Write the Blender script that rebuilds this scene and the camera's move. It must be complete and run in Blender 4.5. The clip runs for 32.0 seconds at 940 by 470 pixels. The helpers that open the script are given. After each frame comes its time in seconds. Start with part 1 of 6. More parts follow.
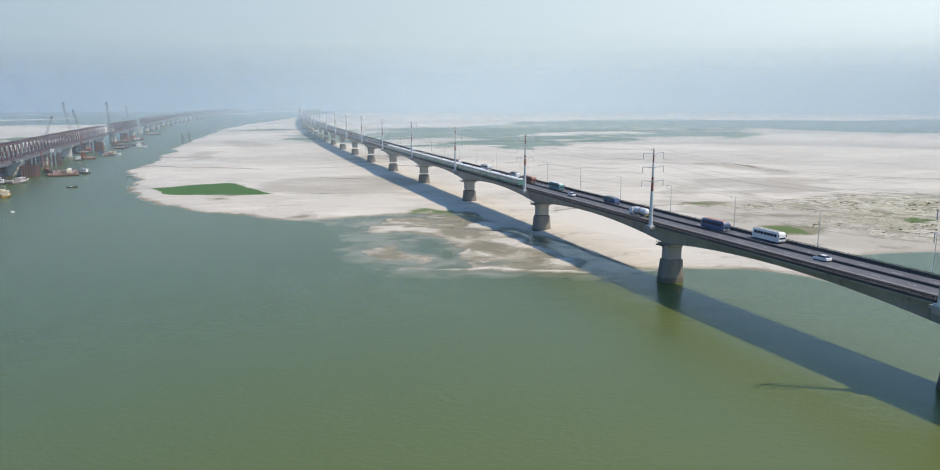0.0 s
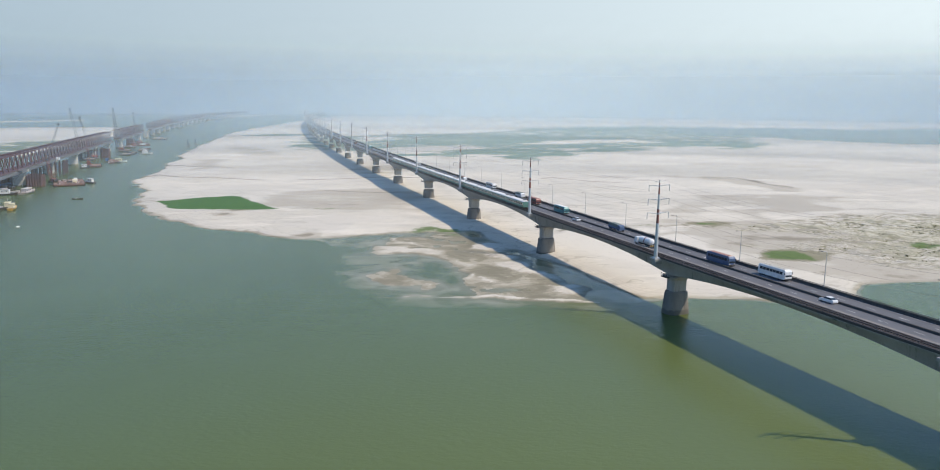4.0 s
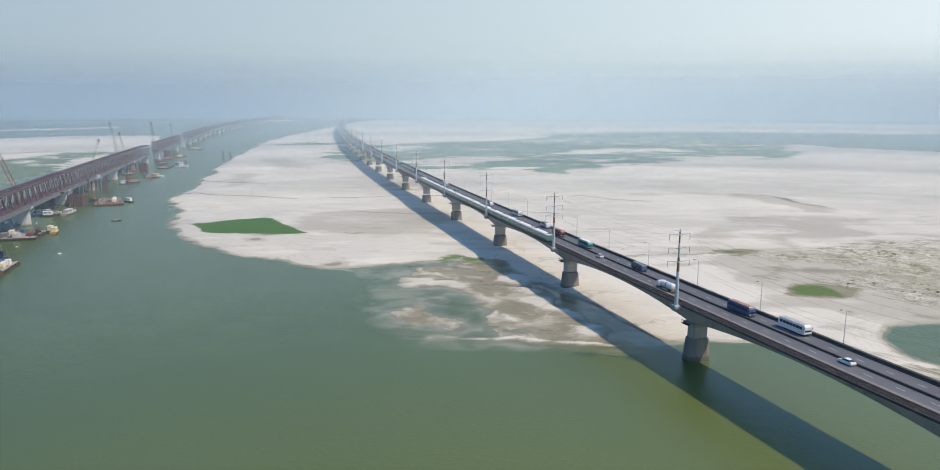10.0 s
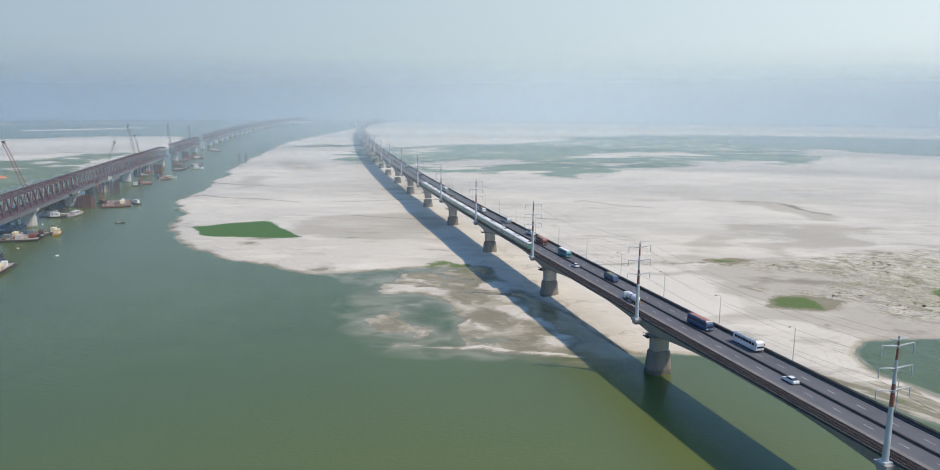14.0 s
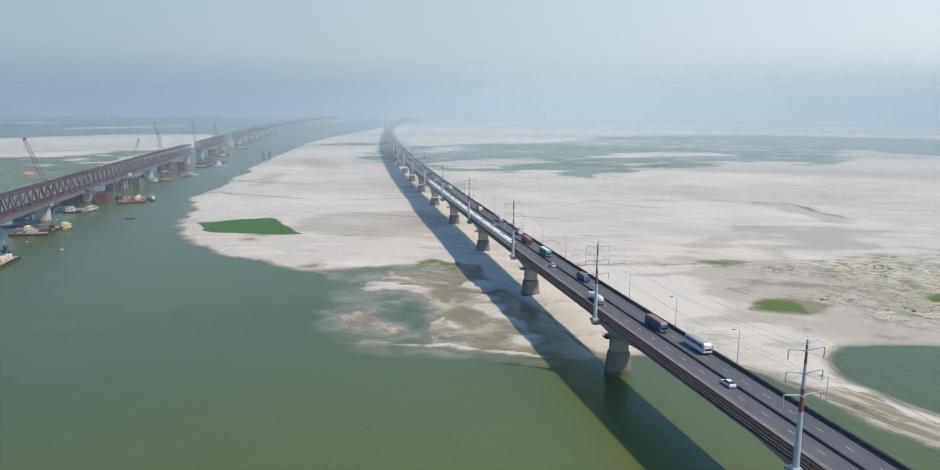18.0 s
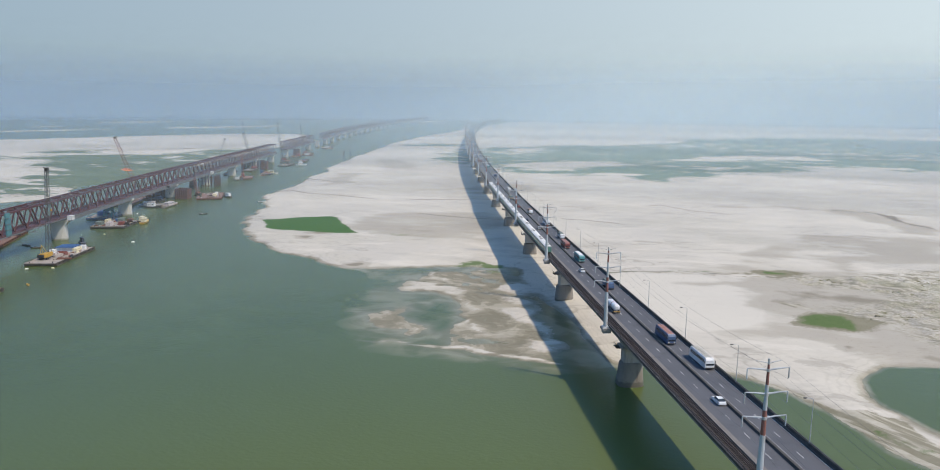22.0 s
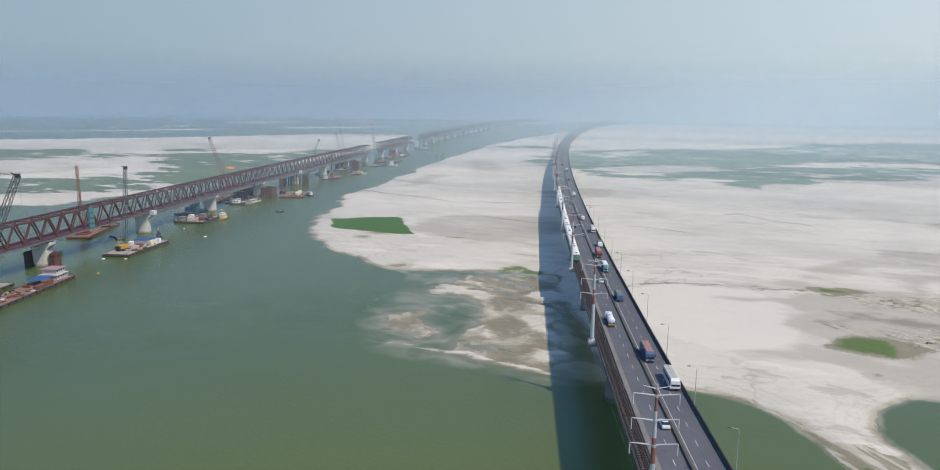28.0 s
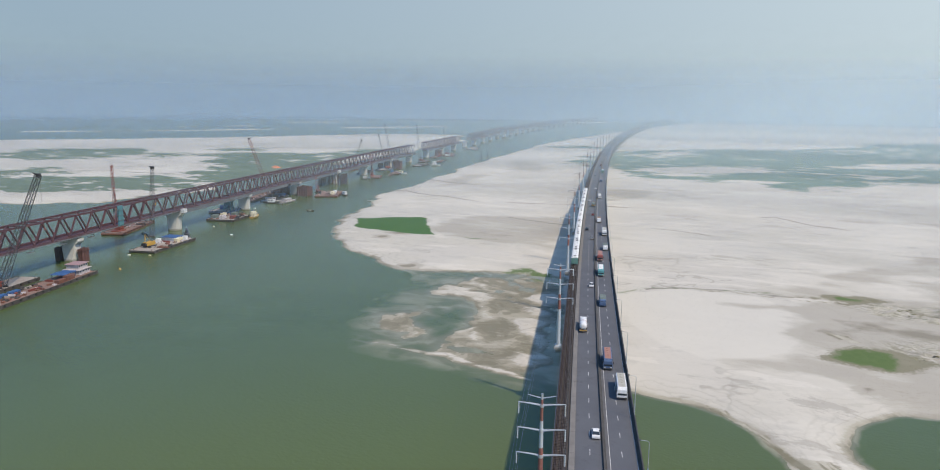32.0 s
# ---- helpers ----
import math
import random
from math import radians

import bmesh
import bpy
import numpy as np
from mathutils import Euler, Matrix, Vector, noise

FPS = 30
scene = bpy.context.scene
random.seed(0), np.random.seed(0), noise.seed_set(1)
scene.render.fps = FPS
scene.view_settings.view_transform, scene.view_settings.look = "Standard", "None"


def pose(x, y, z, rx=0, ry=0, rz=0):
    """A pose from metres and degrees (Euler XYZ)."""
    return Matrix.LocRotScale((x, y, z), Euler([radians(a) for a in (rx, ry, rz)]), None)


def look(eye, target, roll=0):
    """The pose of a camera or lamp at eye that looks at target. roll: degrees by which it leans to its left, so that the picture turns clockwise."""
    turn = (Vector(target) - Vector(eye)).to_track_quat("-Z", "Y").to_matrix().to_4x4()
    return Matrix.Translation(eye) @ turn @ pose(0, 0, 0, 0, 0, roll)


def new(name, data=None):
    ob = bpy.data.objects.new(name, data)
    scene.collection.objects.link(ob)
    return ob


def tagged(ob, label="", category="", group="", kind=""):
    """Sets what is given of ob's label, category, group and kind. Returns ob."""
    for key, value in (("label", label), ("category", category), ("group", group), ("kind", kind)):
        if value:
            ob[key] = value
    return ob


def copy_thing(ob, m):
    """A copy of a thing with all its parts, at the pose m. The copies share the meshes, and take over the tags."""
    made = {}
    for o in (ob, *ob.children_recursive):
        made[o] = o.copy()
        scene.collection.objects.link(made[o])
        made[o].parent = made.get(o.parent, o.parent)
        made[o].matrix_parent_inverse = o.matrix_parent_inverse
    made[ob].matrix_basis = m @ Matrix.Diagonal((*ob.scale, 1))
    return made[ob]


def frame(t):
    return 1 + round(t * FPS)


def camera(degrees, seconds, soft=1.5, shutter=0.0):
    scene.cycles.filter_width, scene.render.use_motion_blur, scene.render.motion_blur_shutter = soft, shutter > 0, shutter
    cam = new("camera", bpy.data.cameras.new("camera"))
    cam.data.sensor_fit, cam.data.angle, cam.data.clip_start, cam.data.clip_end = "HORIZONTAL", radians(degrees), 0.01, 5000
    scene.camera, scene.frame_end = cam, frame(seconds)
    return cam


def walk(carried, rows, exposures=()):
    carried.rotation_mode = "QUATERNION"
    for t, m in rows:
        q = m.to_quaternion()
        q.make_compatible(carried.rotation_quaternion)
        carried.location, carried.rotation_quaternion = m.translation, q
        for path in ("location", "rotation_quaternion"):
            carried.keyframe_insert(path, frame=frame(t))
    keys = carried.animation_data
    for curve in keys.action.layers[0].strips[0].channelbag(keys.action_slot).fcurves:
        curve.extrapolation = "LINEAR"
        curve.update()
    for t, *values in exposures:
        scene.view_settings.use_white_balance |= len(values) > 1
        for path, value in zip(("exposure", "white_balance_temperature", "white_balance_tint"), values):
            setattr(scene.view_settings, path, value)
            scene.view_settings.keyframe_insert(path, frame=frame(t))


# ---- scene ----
cam = camera(66.0, 32.0, soft=1.0)
PATH = [
    (0, (0.807, -2.649, 58.675), (0.752, -0.683, 58.313), 0.0),
    (0.5, (0.606, -1.236, 59.107), (0.55, 0.73, 58.748), -0.1),
    (1, (0.605, -0.74, 60.078), (0.55, 1.227, 59.721), 0.1),
    (1.5, (0.515, -0.82, 61.338), (0.46, 1.148, 60.981), 0.2),
    (2, (0.454, -0.867, 62.586), (0.399, 1.101, 62.23), 0.3),
    (2.5, (0.584, -0.763, 63.796), (0.526, 1.204, 63.44), 0.2),
    (3, (0.746, -0.717, 64.986), (0.684, 1.25, 64.631), 0.3),
    (3.5, (0.584, -0.299, 66.036), (0.521, 1.668, 65.681), 0.5),
    (5.5, (1.089, -1.191, 71.615), (1.006, 0.775, 71.26), 0.2),
    (6, (1.046, -1.437, 72.585), (0.958, 0.529, 72.231), 0.3),
    (6.5, (1.202, -1.868, 74.025), (1.108, 0.098, 73.671), 0.3),
    (7, (1.298, -1.805, 75.357), (1.197, 0.161, 75.003), 0.3),
    (7.5, (1.406, -1.941, 76.787), (1.298, 0.025, 76.431), 0.3),
    (8, (1.562, -1.545, 77.974), (1.448, 0.42, 77.619), 0.2),
    (8.5, (1.844, -1.451, 79.155), (1.721, 0.513, 78.799), 0.2),
    (9, (2.211, -1.732, 80.422), (2.073, 0.232, 80.067), 0.2),
    (9.5, (2.921, -1.962, 81.786), (2.773, 0.001, 81.432), 0.2),
    (10, (3.818, -1.833, 82.909), (3.664, 0.13, 82.556), 0.2),
    (10.5, (4.945, -1.428, 83.705), (4.784, 0.534, 83.352), 0.3),
    (11, (6.659, -1.353, 84.323), (6.472, 0.607, 83.971), 0.3),
    (11.5, (8.778, -0.95, 84.935), (8.56, 1.007, 84.584), 0.3),
    (12, (11.685, -0.739, 85.605), (11.46, 1.217, 85.254), 0.4),
    (12.5, (14.667, -0.648, 86.043), (14.442, 1.308, 85.693), 0.3),
    (13, (18.214, -0.403, 86.069), (17.989, 1.553, 85.719), 0.4),
    (13.5, (21.732, -0.612, 86.245), (21.508, 1.344, 85.895), 0.4),
    (14, (24.999, -0.209, 86.119), (24.774, 1.748, 85.769), 0.4),
    (14.5, (28.315, 0.002, 86.347), (28.089, 1.958, 85.997), 0.4),
    (15, (31.582, 0.256, 86.378), (31.353, 2.212, 86.028), 0.4),
    (15.5, (34.713, 0.77, 86.488), (34.481, 2.726, 86.137), 0.4),
    (17.5, (47.013, 2.264, 86.393), (46.724, 4.211, 86.04), 0.5),
    (18, (49.742, 2.689, 86.107), (49.42, 4.631, 85.754), 0.5),
    (18.5, (52.644, 3.639, 86.213), (52.291, 5.576, 85.86), 0.5),
    (19, (55.5, 4.381, 86.067), (55.117, 6.313, 85.716), 0.5),
    (19.5, (58.707, 4.953, 86.287), (58.295, 6.878, 85.934), 0.5),
    (20, (61.904, 5.693, 86.21), (61.462, 7.612, 85.857), 0.6),
    (20.5, (65.247, 6.806, 86.368), (64.768, 8.716, 86.015), 0.5),
    (21, (68.299, 7.802, 86.292), (67.786, 9.703, 85.94), 0.6),
    (21.5, (71.501, 8.554, 86.566), (70.961, 10.448, 86.214), 0.6),
    (22, (74.673, 9.265, 86.811), (74.108, 11.151, 86.459), 0.6),
    (22.5, (77.734, 10.166, 86.931), (77.144, 12.044, 86.579), 0.6),
    (23, (80.816, 11.632, 86.635), (80.201, 13.502, 86.285), 0.7),
    (23.5, (83.942, 13.048, 86.894), (83.302, 14.91, 86.542), 0.6),
    (24, (87.002, 14.246, 87.18), (86.338, 16.1, 86.828), 0.6),
    (24.5, (90.103, 15.362, 87.534), (89.414, 17.206, 87.181), 0.6),
    (25, (93.238, 16.511, 87.809), (92.524, 18.346, 87.456), 0.6),
    (25.5, (96.033, 18.062, 88.07), (95.294, 19.887, 87.717), 0.6),
    (27.5, (108.028, 21.539, 88.927), (107.196, 23.323, 88.573), 0.7),
    (28, (111.142, 22.699, 89.326), (110.288, 24.473, 88.973), 0.7),
    (28.5, (113.986, 23.617, 89.429), (113.111, 25.38, 89.077), 0.7),
    (29, (117.043, 25.126, 89.727), (116.146, 26.879, 89.374), 0.8),
    (29.5, (119.822, 26.335, 89.83), (118.907, 28.078, 89.478), 0.8),
    (30, (123.259, 27.708, 90.09), (122.325, 29.441, 89.737), 0.8),
    (30.5, (126.067, 29.457, 90.259), (125.116, 31.18, 89.906), 0.8),
    (31, (129.645, 31.009, 90.545), (128.677, 32.723, 90.191), 0.8),
    (31.5, (133.091, 33.381, 90.519), (132.106, 35.085, 90.166), 0.8),
    (32, (136.449, 36.479, 90.619), (135.447, 38.173, 90.263), 0.5),
]
walk(cam, [(t, look(e, g, r)) for t, e, g, r in PATH], ((0, 0.12, 7130, 14), (8, 0.08, 7120, 14), (20, -0.02, 7080, 14), (32, -0.05, 7060, 14)))

# ---- world, sun, exposure ----
SUN_WAY = Vector((-31.4, 5.2, -43.6)).normalized()
world = bpy.data.worlds.new("sky")
scene.world = world
world.use_nodes = True
wn, wl = world.node_tree.nodes, world.node_tree.links
wn.clear()
sky = wn.new("ShaderNodeTexSky")
sky.sky_type = "NISHITA"
sky.sun_disc = False
sky.sun_elevation = math.asin(-SUN_WAY.z)
sky.sun_rotation = math.atan2(-SUN_WAY.x, -SUN_WAY.y)
sky.air_density, sky.dust_density, sky.ozone_density = 1.2, 1.4, 3.5
# a milky veil over the sky, brighter towards the sun's side
tc = wn.new("ShaderNodeTexCoord")
dot = wn.new("ShaderNodeVectorMath")
dot.operation = "DOT_PRODUCT"
dot.inputs[1].default_value = tuple(Vector((-SUN_WAY.x, -SUN_WAY.y, 0.35)).normalized())
wl.new(tc.outputs["Generated"], dot.inputs[0])
aur = wn.new("ShaderNodeMapRange")
aur.inputs[1].default_value, aur.inputs[2].default_value = -0.75, 0.75
wl.new(dot.outputs["Value"], aur.inputs[0])
milk = wn.new("ShaderNodeMix")
milk.data_type = "RGBA"
milk.inputs[6].default_value = (1.68, 2.30, 2.88, 1)
milk.inputs[7].default_value = (4.95, 5.82, 6.12, 1)
wl.new(aur.outputs[0], milk.inputs[0])
hazemix = wn.new("ShaderNodeMix")
hazemix.data_type = "RGBA"
up_part = wn.new("ShaderNodeSeparateXYZ")
wl.new(tc.outputs["Generated"], up_part.inputs[0])
thin = wn.new("ShaderNodeMapRange")
thin.interpolation_type = "SMOOTHSTEP"
for slot, v in zip((1, 2, 3, 4), (0.14, 0.28, 0.88, 0.0)):
    thin.inputs[slot].default_value = v
wl.new(up_part.outputs["Z"], thin.inputs[0])
wl.new(thin.outputs[0], hazemix.inputs[0])
wl.new(milk.outputs[2], hazemix.inputs[7])
dome = wn.new("ShaderNodeVectorMath")
dome.operation = "MULTIPLY"
dome.inputs[1].default_value = (0.487, 0.80, 1.035)
wl.new(sky.outputs[0], dome.inputs[0])
wl.new(dome.outputs[0], hazemix.inputs[6])
bg = wn.new("ShaderNodeBackground")
bg.inputs[1].default_value = 0.18
wo = wn.new("ShaderNodeOutputWorld")
wl.new(hazemix.outputs[2], bg.inputs[0])
wl.new(bg.outputs[0], wo.inputs[0])

sun_data = bpy.data.lights.new("sun", "SUN")
sun_data.energy, sun_data.angle, sun_data.color = 4.0, radians(0.6), (1.0, 0.875, 0.71)
sun = new("sun", sun_data)
sun.matrix_world = look((0, 0, 300), Vector((0, 0, 300)) + SUN_WAY)


# ---- materials ----
def nodes_of(name):
    m = bpy.data.materials.new(name)
    m.use_nodes = True
    return m, m.node_tree.nodes, m.node_tree.links, m.node_tree.nodes["Principled BSDF"]


def mixer(nt, links, fac, a, b):
    """A colour mix node; a and b are colours or sockets, fac a number or a socket."""
    m = nt.new("ShaderNodeMix")
    m.data_type = "RGBA"
    for slot, v in ((0, fac), (6, a), (7, b)):
        if isinstance(v, (int, float)):
            m.inputs[slot].default_value = v
        elif isinstance(v, (tuple, list)):
            m.inputs[slot].default_value = (*v[:3], 1)
        else:
            links.new(v, m.inputs[slot])
    return m.outputs[2]


def noise_node(nt, links, vec, scale, detail=4.0, rough=0.55, stretch=None):
    n = nt.new("ShaderNodeTexNoise")
    n.inputs["Scale"].default_value = scale
    n.inputs["Detail"].default_value = detail
    n.inputs["Roughness"].default_value = rough
    if stretch:
        mp = nt.new("ShaderNodeMapping")
        mp.inputs["Scale"].default_value = stretch[:3]
        mp.inputs["Rotation"].default_value = (0, 0, radians(stretch[3]) if len(stretch) > 3 else 0)
        links.new(vec, mp.inputs["Vector"])
        vec = mp.outputs[0]
    links.new(vec, n.inputs["Vector"])
    return n.outputs["Fac"]


def streaks(nt, links, vec, turn, long, wide):
    """Drawn-out noise: bands of that length and width, turned by so many degrees from +x."""
    mp = nt.new("ShaderNodeMapping")
    mp.vector_type = "TEXTURE"
    mp.inputs["Rotation"].default_value = (0, 0, radians(turn))
    mp.inputs["Scale"].default_value = (long, wide, wide)
    links.new(vec, mp.inputs["Vector"])
    return noise_node(nt, links, mp.outputs[0], 1.0, 5.0, 0.6)


def ramp(nt, links, value, lo, hi, a=0.0, b=1.0):
    r = nt.new("ShaderNodeMapRange")
    r.interpolation_type = "SMOOTHSTEP"
    for i, v in zip((1, 2, 3, 4), (lo, hi, a, b)):
        r.inputs[i].default_value = v
    links.new(value, r.inputs[0])
    return r.outputs[0]


def veins(nt, links, vec, scale, wide, stretch=None):
    """Thin wandering lines: 1 on the line, 0 beside it."""
    n = noise_node(nt, links, vec, scale, 5.0, 0.55, stretch)
    m = calc(nt, links, "ABSOLUTE", calc(nt, links, "SUBTRACT", n, 0.5))
    return ramp(nt, links, m, 0.0, wide, 1.0, 0.0)


def calc(nt, links, op, a, b=0.0):
    m = nt.new("ShaderNodeMath")
    m.operation = op
    for i, v in enumerate((a, b)):
        if isinstance(v, (int, float)):
            m.inputs[i].default_value = v
        else:
            links.new(v, m.inputs[i])
    return m.outputs[0]


def surface(name, a, b, rough=0.7, metal=0.0, scale=0.5, fine=6.0, bump=0.15, stain=None, per_object=0.0, streak=False):
    """Two-scale mottled surface between colours a and b, with fine relief, optional dark stain and a spread from object to object."""
    m, nt, links, p = nodes_of(name)
    g = nt.new("ShaderNodeNewGeometry")
    big = noise_node(nt, links, g.outputs["Position"], scale, 5.0, 0.6, (1, 1, 0.25) if streak else None)
    small = noise_node(nt, links, g.outputs["Position"], fine, 3.0)
    col = mixer(nt, links, ramp(nt, links, big, 0.3, 0.7), a, b)
    dark = tuple(c * 0.75 for c in a)
    col = mixer(nt, links, ramp(nt, links, small, 0.45, 0.8, 0.0, 0.6), col, dark)
    if stain:
        st = noise_node(nt, links, g.outputs["Position"], scale * 2.3, 6.0, 0.7, (1, 1, 0.15) if streak else None)
        col = mixer(nt, links, ramp(nt, links, st, 0.52, 0.72), col, stain)
    if per_object:
        oi = nt.new("ShaderNodeObjectInfo")
        col = mixer(nt, links, calc(nt, links, "MULTIPLY", oi.outputs["Random"], per_object), col, dark)
    links.new(col, p.inputs["Base Color"])
    p.inputs["Roughness"].default_value = rough
    p.inputs["Metallic"].default_value = metal
    if bump:
        bn = nt.new("ShaderNodeBump")
        bn.inputs["Strength"].default_value = bump
        bn.inputs["Distance"].default_value = 0.1
        links.new(small, bn.inputs["Height"])
        links.new(bn.outputs[0], p.inputs["Normal"])
    return m


def plain(name, a, rough=0.5, metal=0.0, spread=0.2):
    return surface(name, a, tuple(min(1, c * (1 - spread)) for c in a), rough, metal, 0.8, 5.0, 0.05)


CONCRETE = surface("girder concrete", (0.32, 0.32, 0.31), (0.24, 0.243, 0.238), 0.85, 0, 0.12, 1.5, 0.1, (0.12, 0.12, 0.115), streak=True)
PIER_CON = surface("pier concrete", (0.40, 0.39, 0.36), (0.29, 0.285, 0.27), 0.9, 0, 0.2, 1.2, 0.15, (0.17, 0.16, 0.14), 0.3, True)
PIER_BASE = surface("weathered pier foot", (0.24, 0.22, 0.195), (0.16, 0.15, 0.135), 0.9, 0, 0.25, 1.2, 0.2, (0.09, 0.075, 0.06), 0.3, True)
PALE_CON = surface("pale new concrete", (0.55, 0.54, 0.50), (0.43, 0.42, 0.40), 0.85, 0, 0.2, 1.2, 0.1, (0.3, 0.28, 0.25), 0.2, True)
ASPHALT = surface("asphalt", (0.098, 0.103, 0.116), (0.080, 0.085, 0.097), 0.8, 0, 0.08, 4.0, 0.2, (0.068, 0.072, 0.080))
KERB = surface("kerb concrete", (0.19, 0.178, 0.165), (0.145, 0.136, 0.128), 0.9, 0, 0.3, 3.0, 0.1, (0.15, 0.14, 0.13))
MEDIAN_KERB = surface("dark median kerb", (0.115, 0.115, 0.12), (0.085, 0.085, 0.09), 0.9, 0, 0.3, 3.0, 0.1)
MEDIAN_AND_SHADE = surface("median soil and steel, parapet shade", (0.075, 0.07, 0.065), (0.05, 0.048, 0.045), 0.9, 0, 0.5, 3.0, 0.2)
BALLAST = surface("rail bed", (0.065, 0.06, 0.056), (0.048, 0.044, 0.041), 0.95, 0, 0.5, 4.0, 0.4, (0.06, 0.045, 0.038))
SLEEPER = surface("sleeper", (0.082, 0.065, 0.055), (0.06, 0.049, 0.043), 0.9, 0, 0.8, 3.0, 0.2)
RAIL = surface("rusty rail", (0.14, 0.10, 0.082), (0.10, 0.072, 0.06), 0.5, 0.6, 1.0, 5.0, 0.1)
PAINT = surface("road paint", (0.55, 0.55, 0.54), (0.40, 0.40, 0.39), 0.7, 0, 0.6, 5.0, 0.05, (0.3, 0.3, 0.3))
GALV = surface("galvanised steel", (0.50, 0.52, 0.54), (0.38, 0.40, 0.42), 0.45, 0.35, 0.5, 3.0, 0.05)
DARKSTEEL = surface("dark railing steel", (0.07, 0.07, 0.075), (0.045, 0.045, 0.05), 0.6, 0.3, 0.5, 3.0, 0.1)
PYLWHITE = surface("pale painted mast", (0.50, 0.54, 0.57), (0.39, 0.43, 0.46), 0.5, 0.1, 0.5, 2.5, 0.05, (0.33, 0.32, 0.3), streak=True)
PYLRED = surface("faded red paint", (0.27, 0.105, 0.085), (0.20, 0.085, 0.07), 0.6, 0, 0.5, 2.5, 0.05, (0.15, 0.085, 0.07))
WIRE = plain("wire", (0.16, 0.17, 0.18), 0.5, 0.5)
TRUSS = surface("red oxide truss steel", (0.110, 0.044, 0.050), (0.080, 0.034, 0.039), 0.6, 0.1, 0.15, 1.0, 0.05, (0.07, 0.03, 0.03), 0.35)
TRUSSDECK = surface("grey truss walkway", (0.15, 0.157, 0.168), (0.118, 0.123, 0.13), 0.7, 0.1, 0.2, 1.0, 0.05, (0.12, 0.11, 0.11), 0.3)


def tide_mark(m, low, high, dark):
    """A dark weed-stained band up to a wavering height above the water."""
    nt, links = m.node_tree.nodes, m.node_tree.links
    socket = nt["Principled BSDF"].inputs["Base Color"]
    col = socket.links[0].from_socket
    g = nt.new("ShaderNodeNewGeometry")
    sep = nt.new("ShaderNodeSeparateXYZ")
    links.new(g.outputs["Position"], sep.inputs[0])
    wave = noise_node(nt, links, g.outputs["Position"], 0.6, 4.0, 0.6)
    z = calc(nt, links, "ADD", sep.outputs["Z"], calc(nt, links, "MULTIPLY", calc(nt, links, "SUBTRACT", wave, 0.5), 2.4))
    links.new(mixer(nt, links, ramp(nt, links, z, low, high, 0.8, 0.0), col, dark), socket)


tide_mark(PIER_BASE, 1.2, 2.0, (0.085, 0.085, 0.07))
tide_mark(PALE_CON, 0.7, 1.4, (0.17, 0.16, 0.13))


# ---- helpers for meshes ----
def mesh_of(name, verts, faces, material, smooth=False):
    me = bpy.data.meshes.new(name)
    me.from_pydata([tuple(v) for v in verts], [], faces)
    me.materials.append(material)
    if smooth:
        me.polygons.foreach_set("use_smooth", [True] * len(me.polygons))
    me.update()
    return me


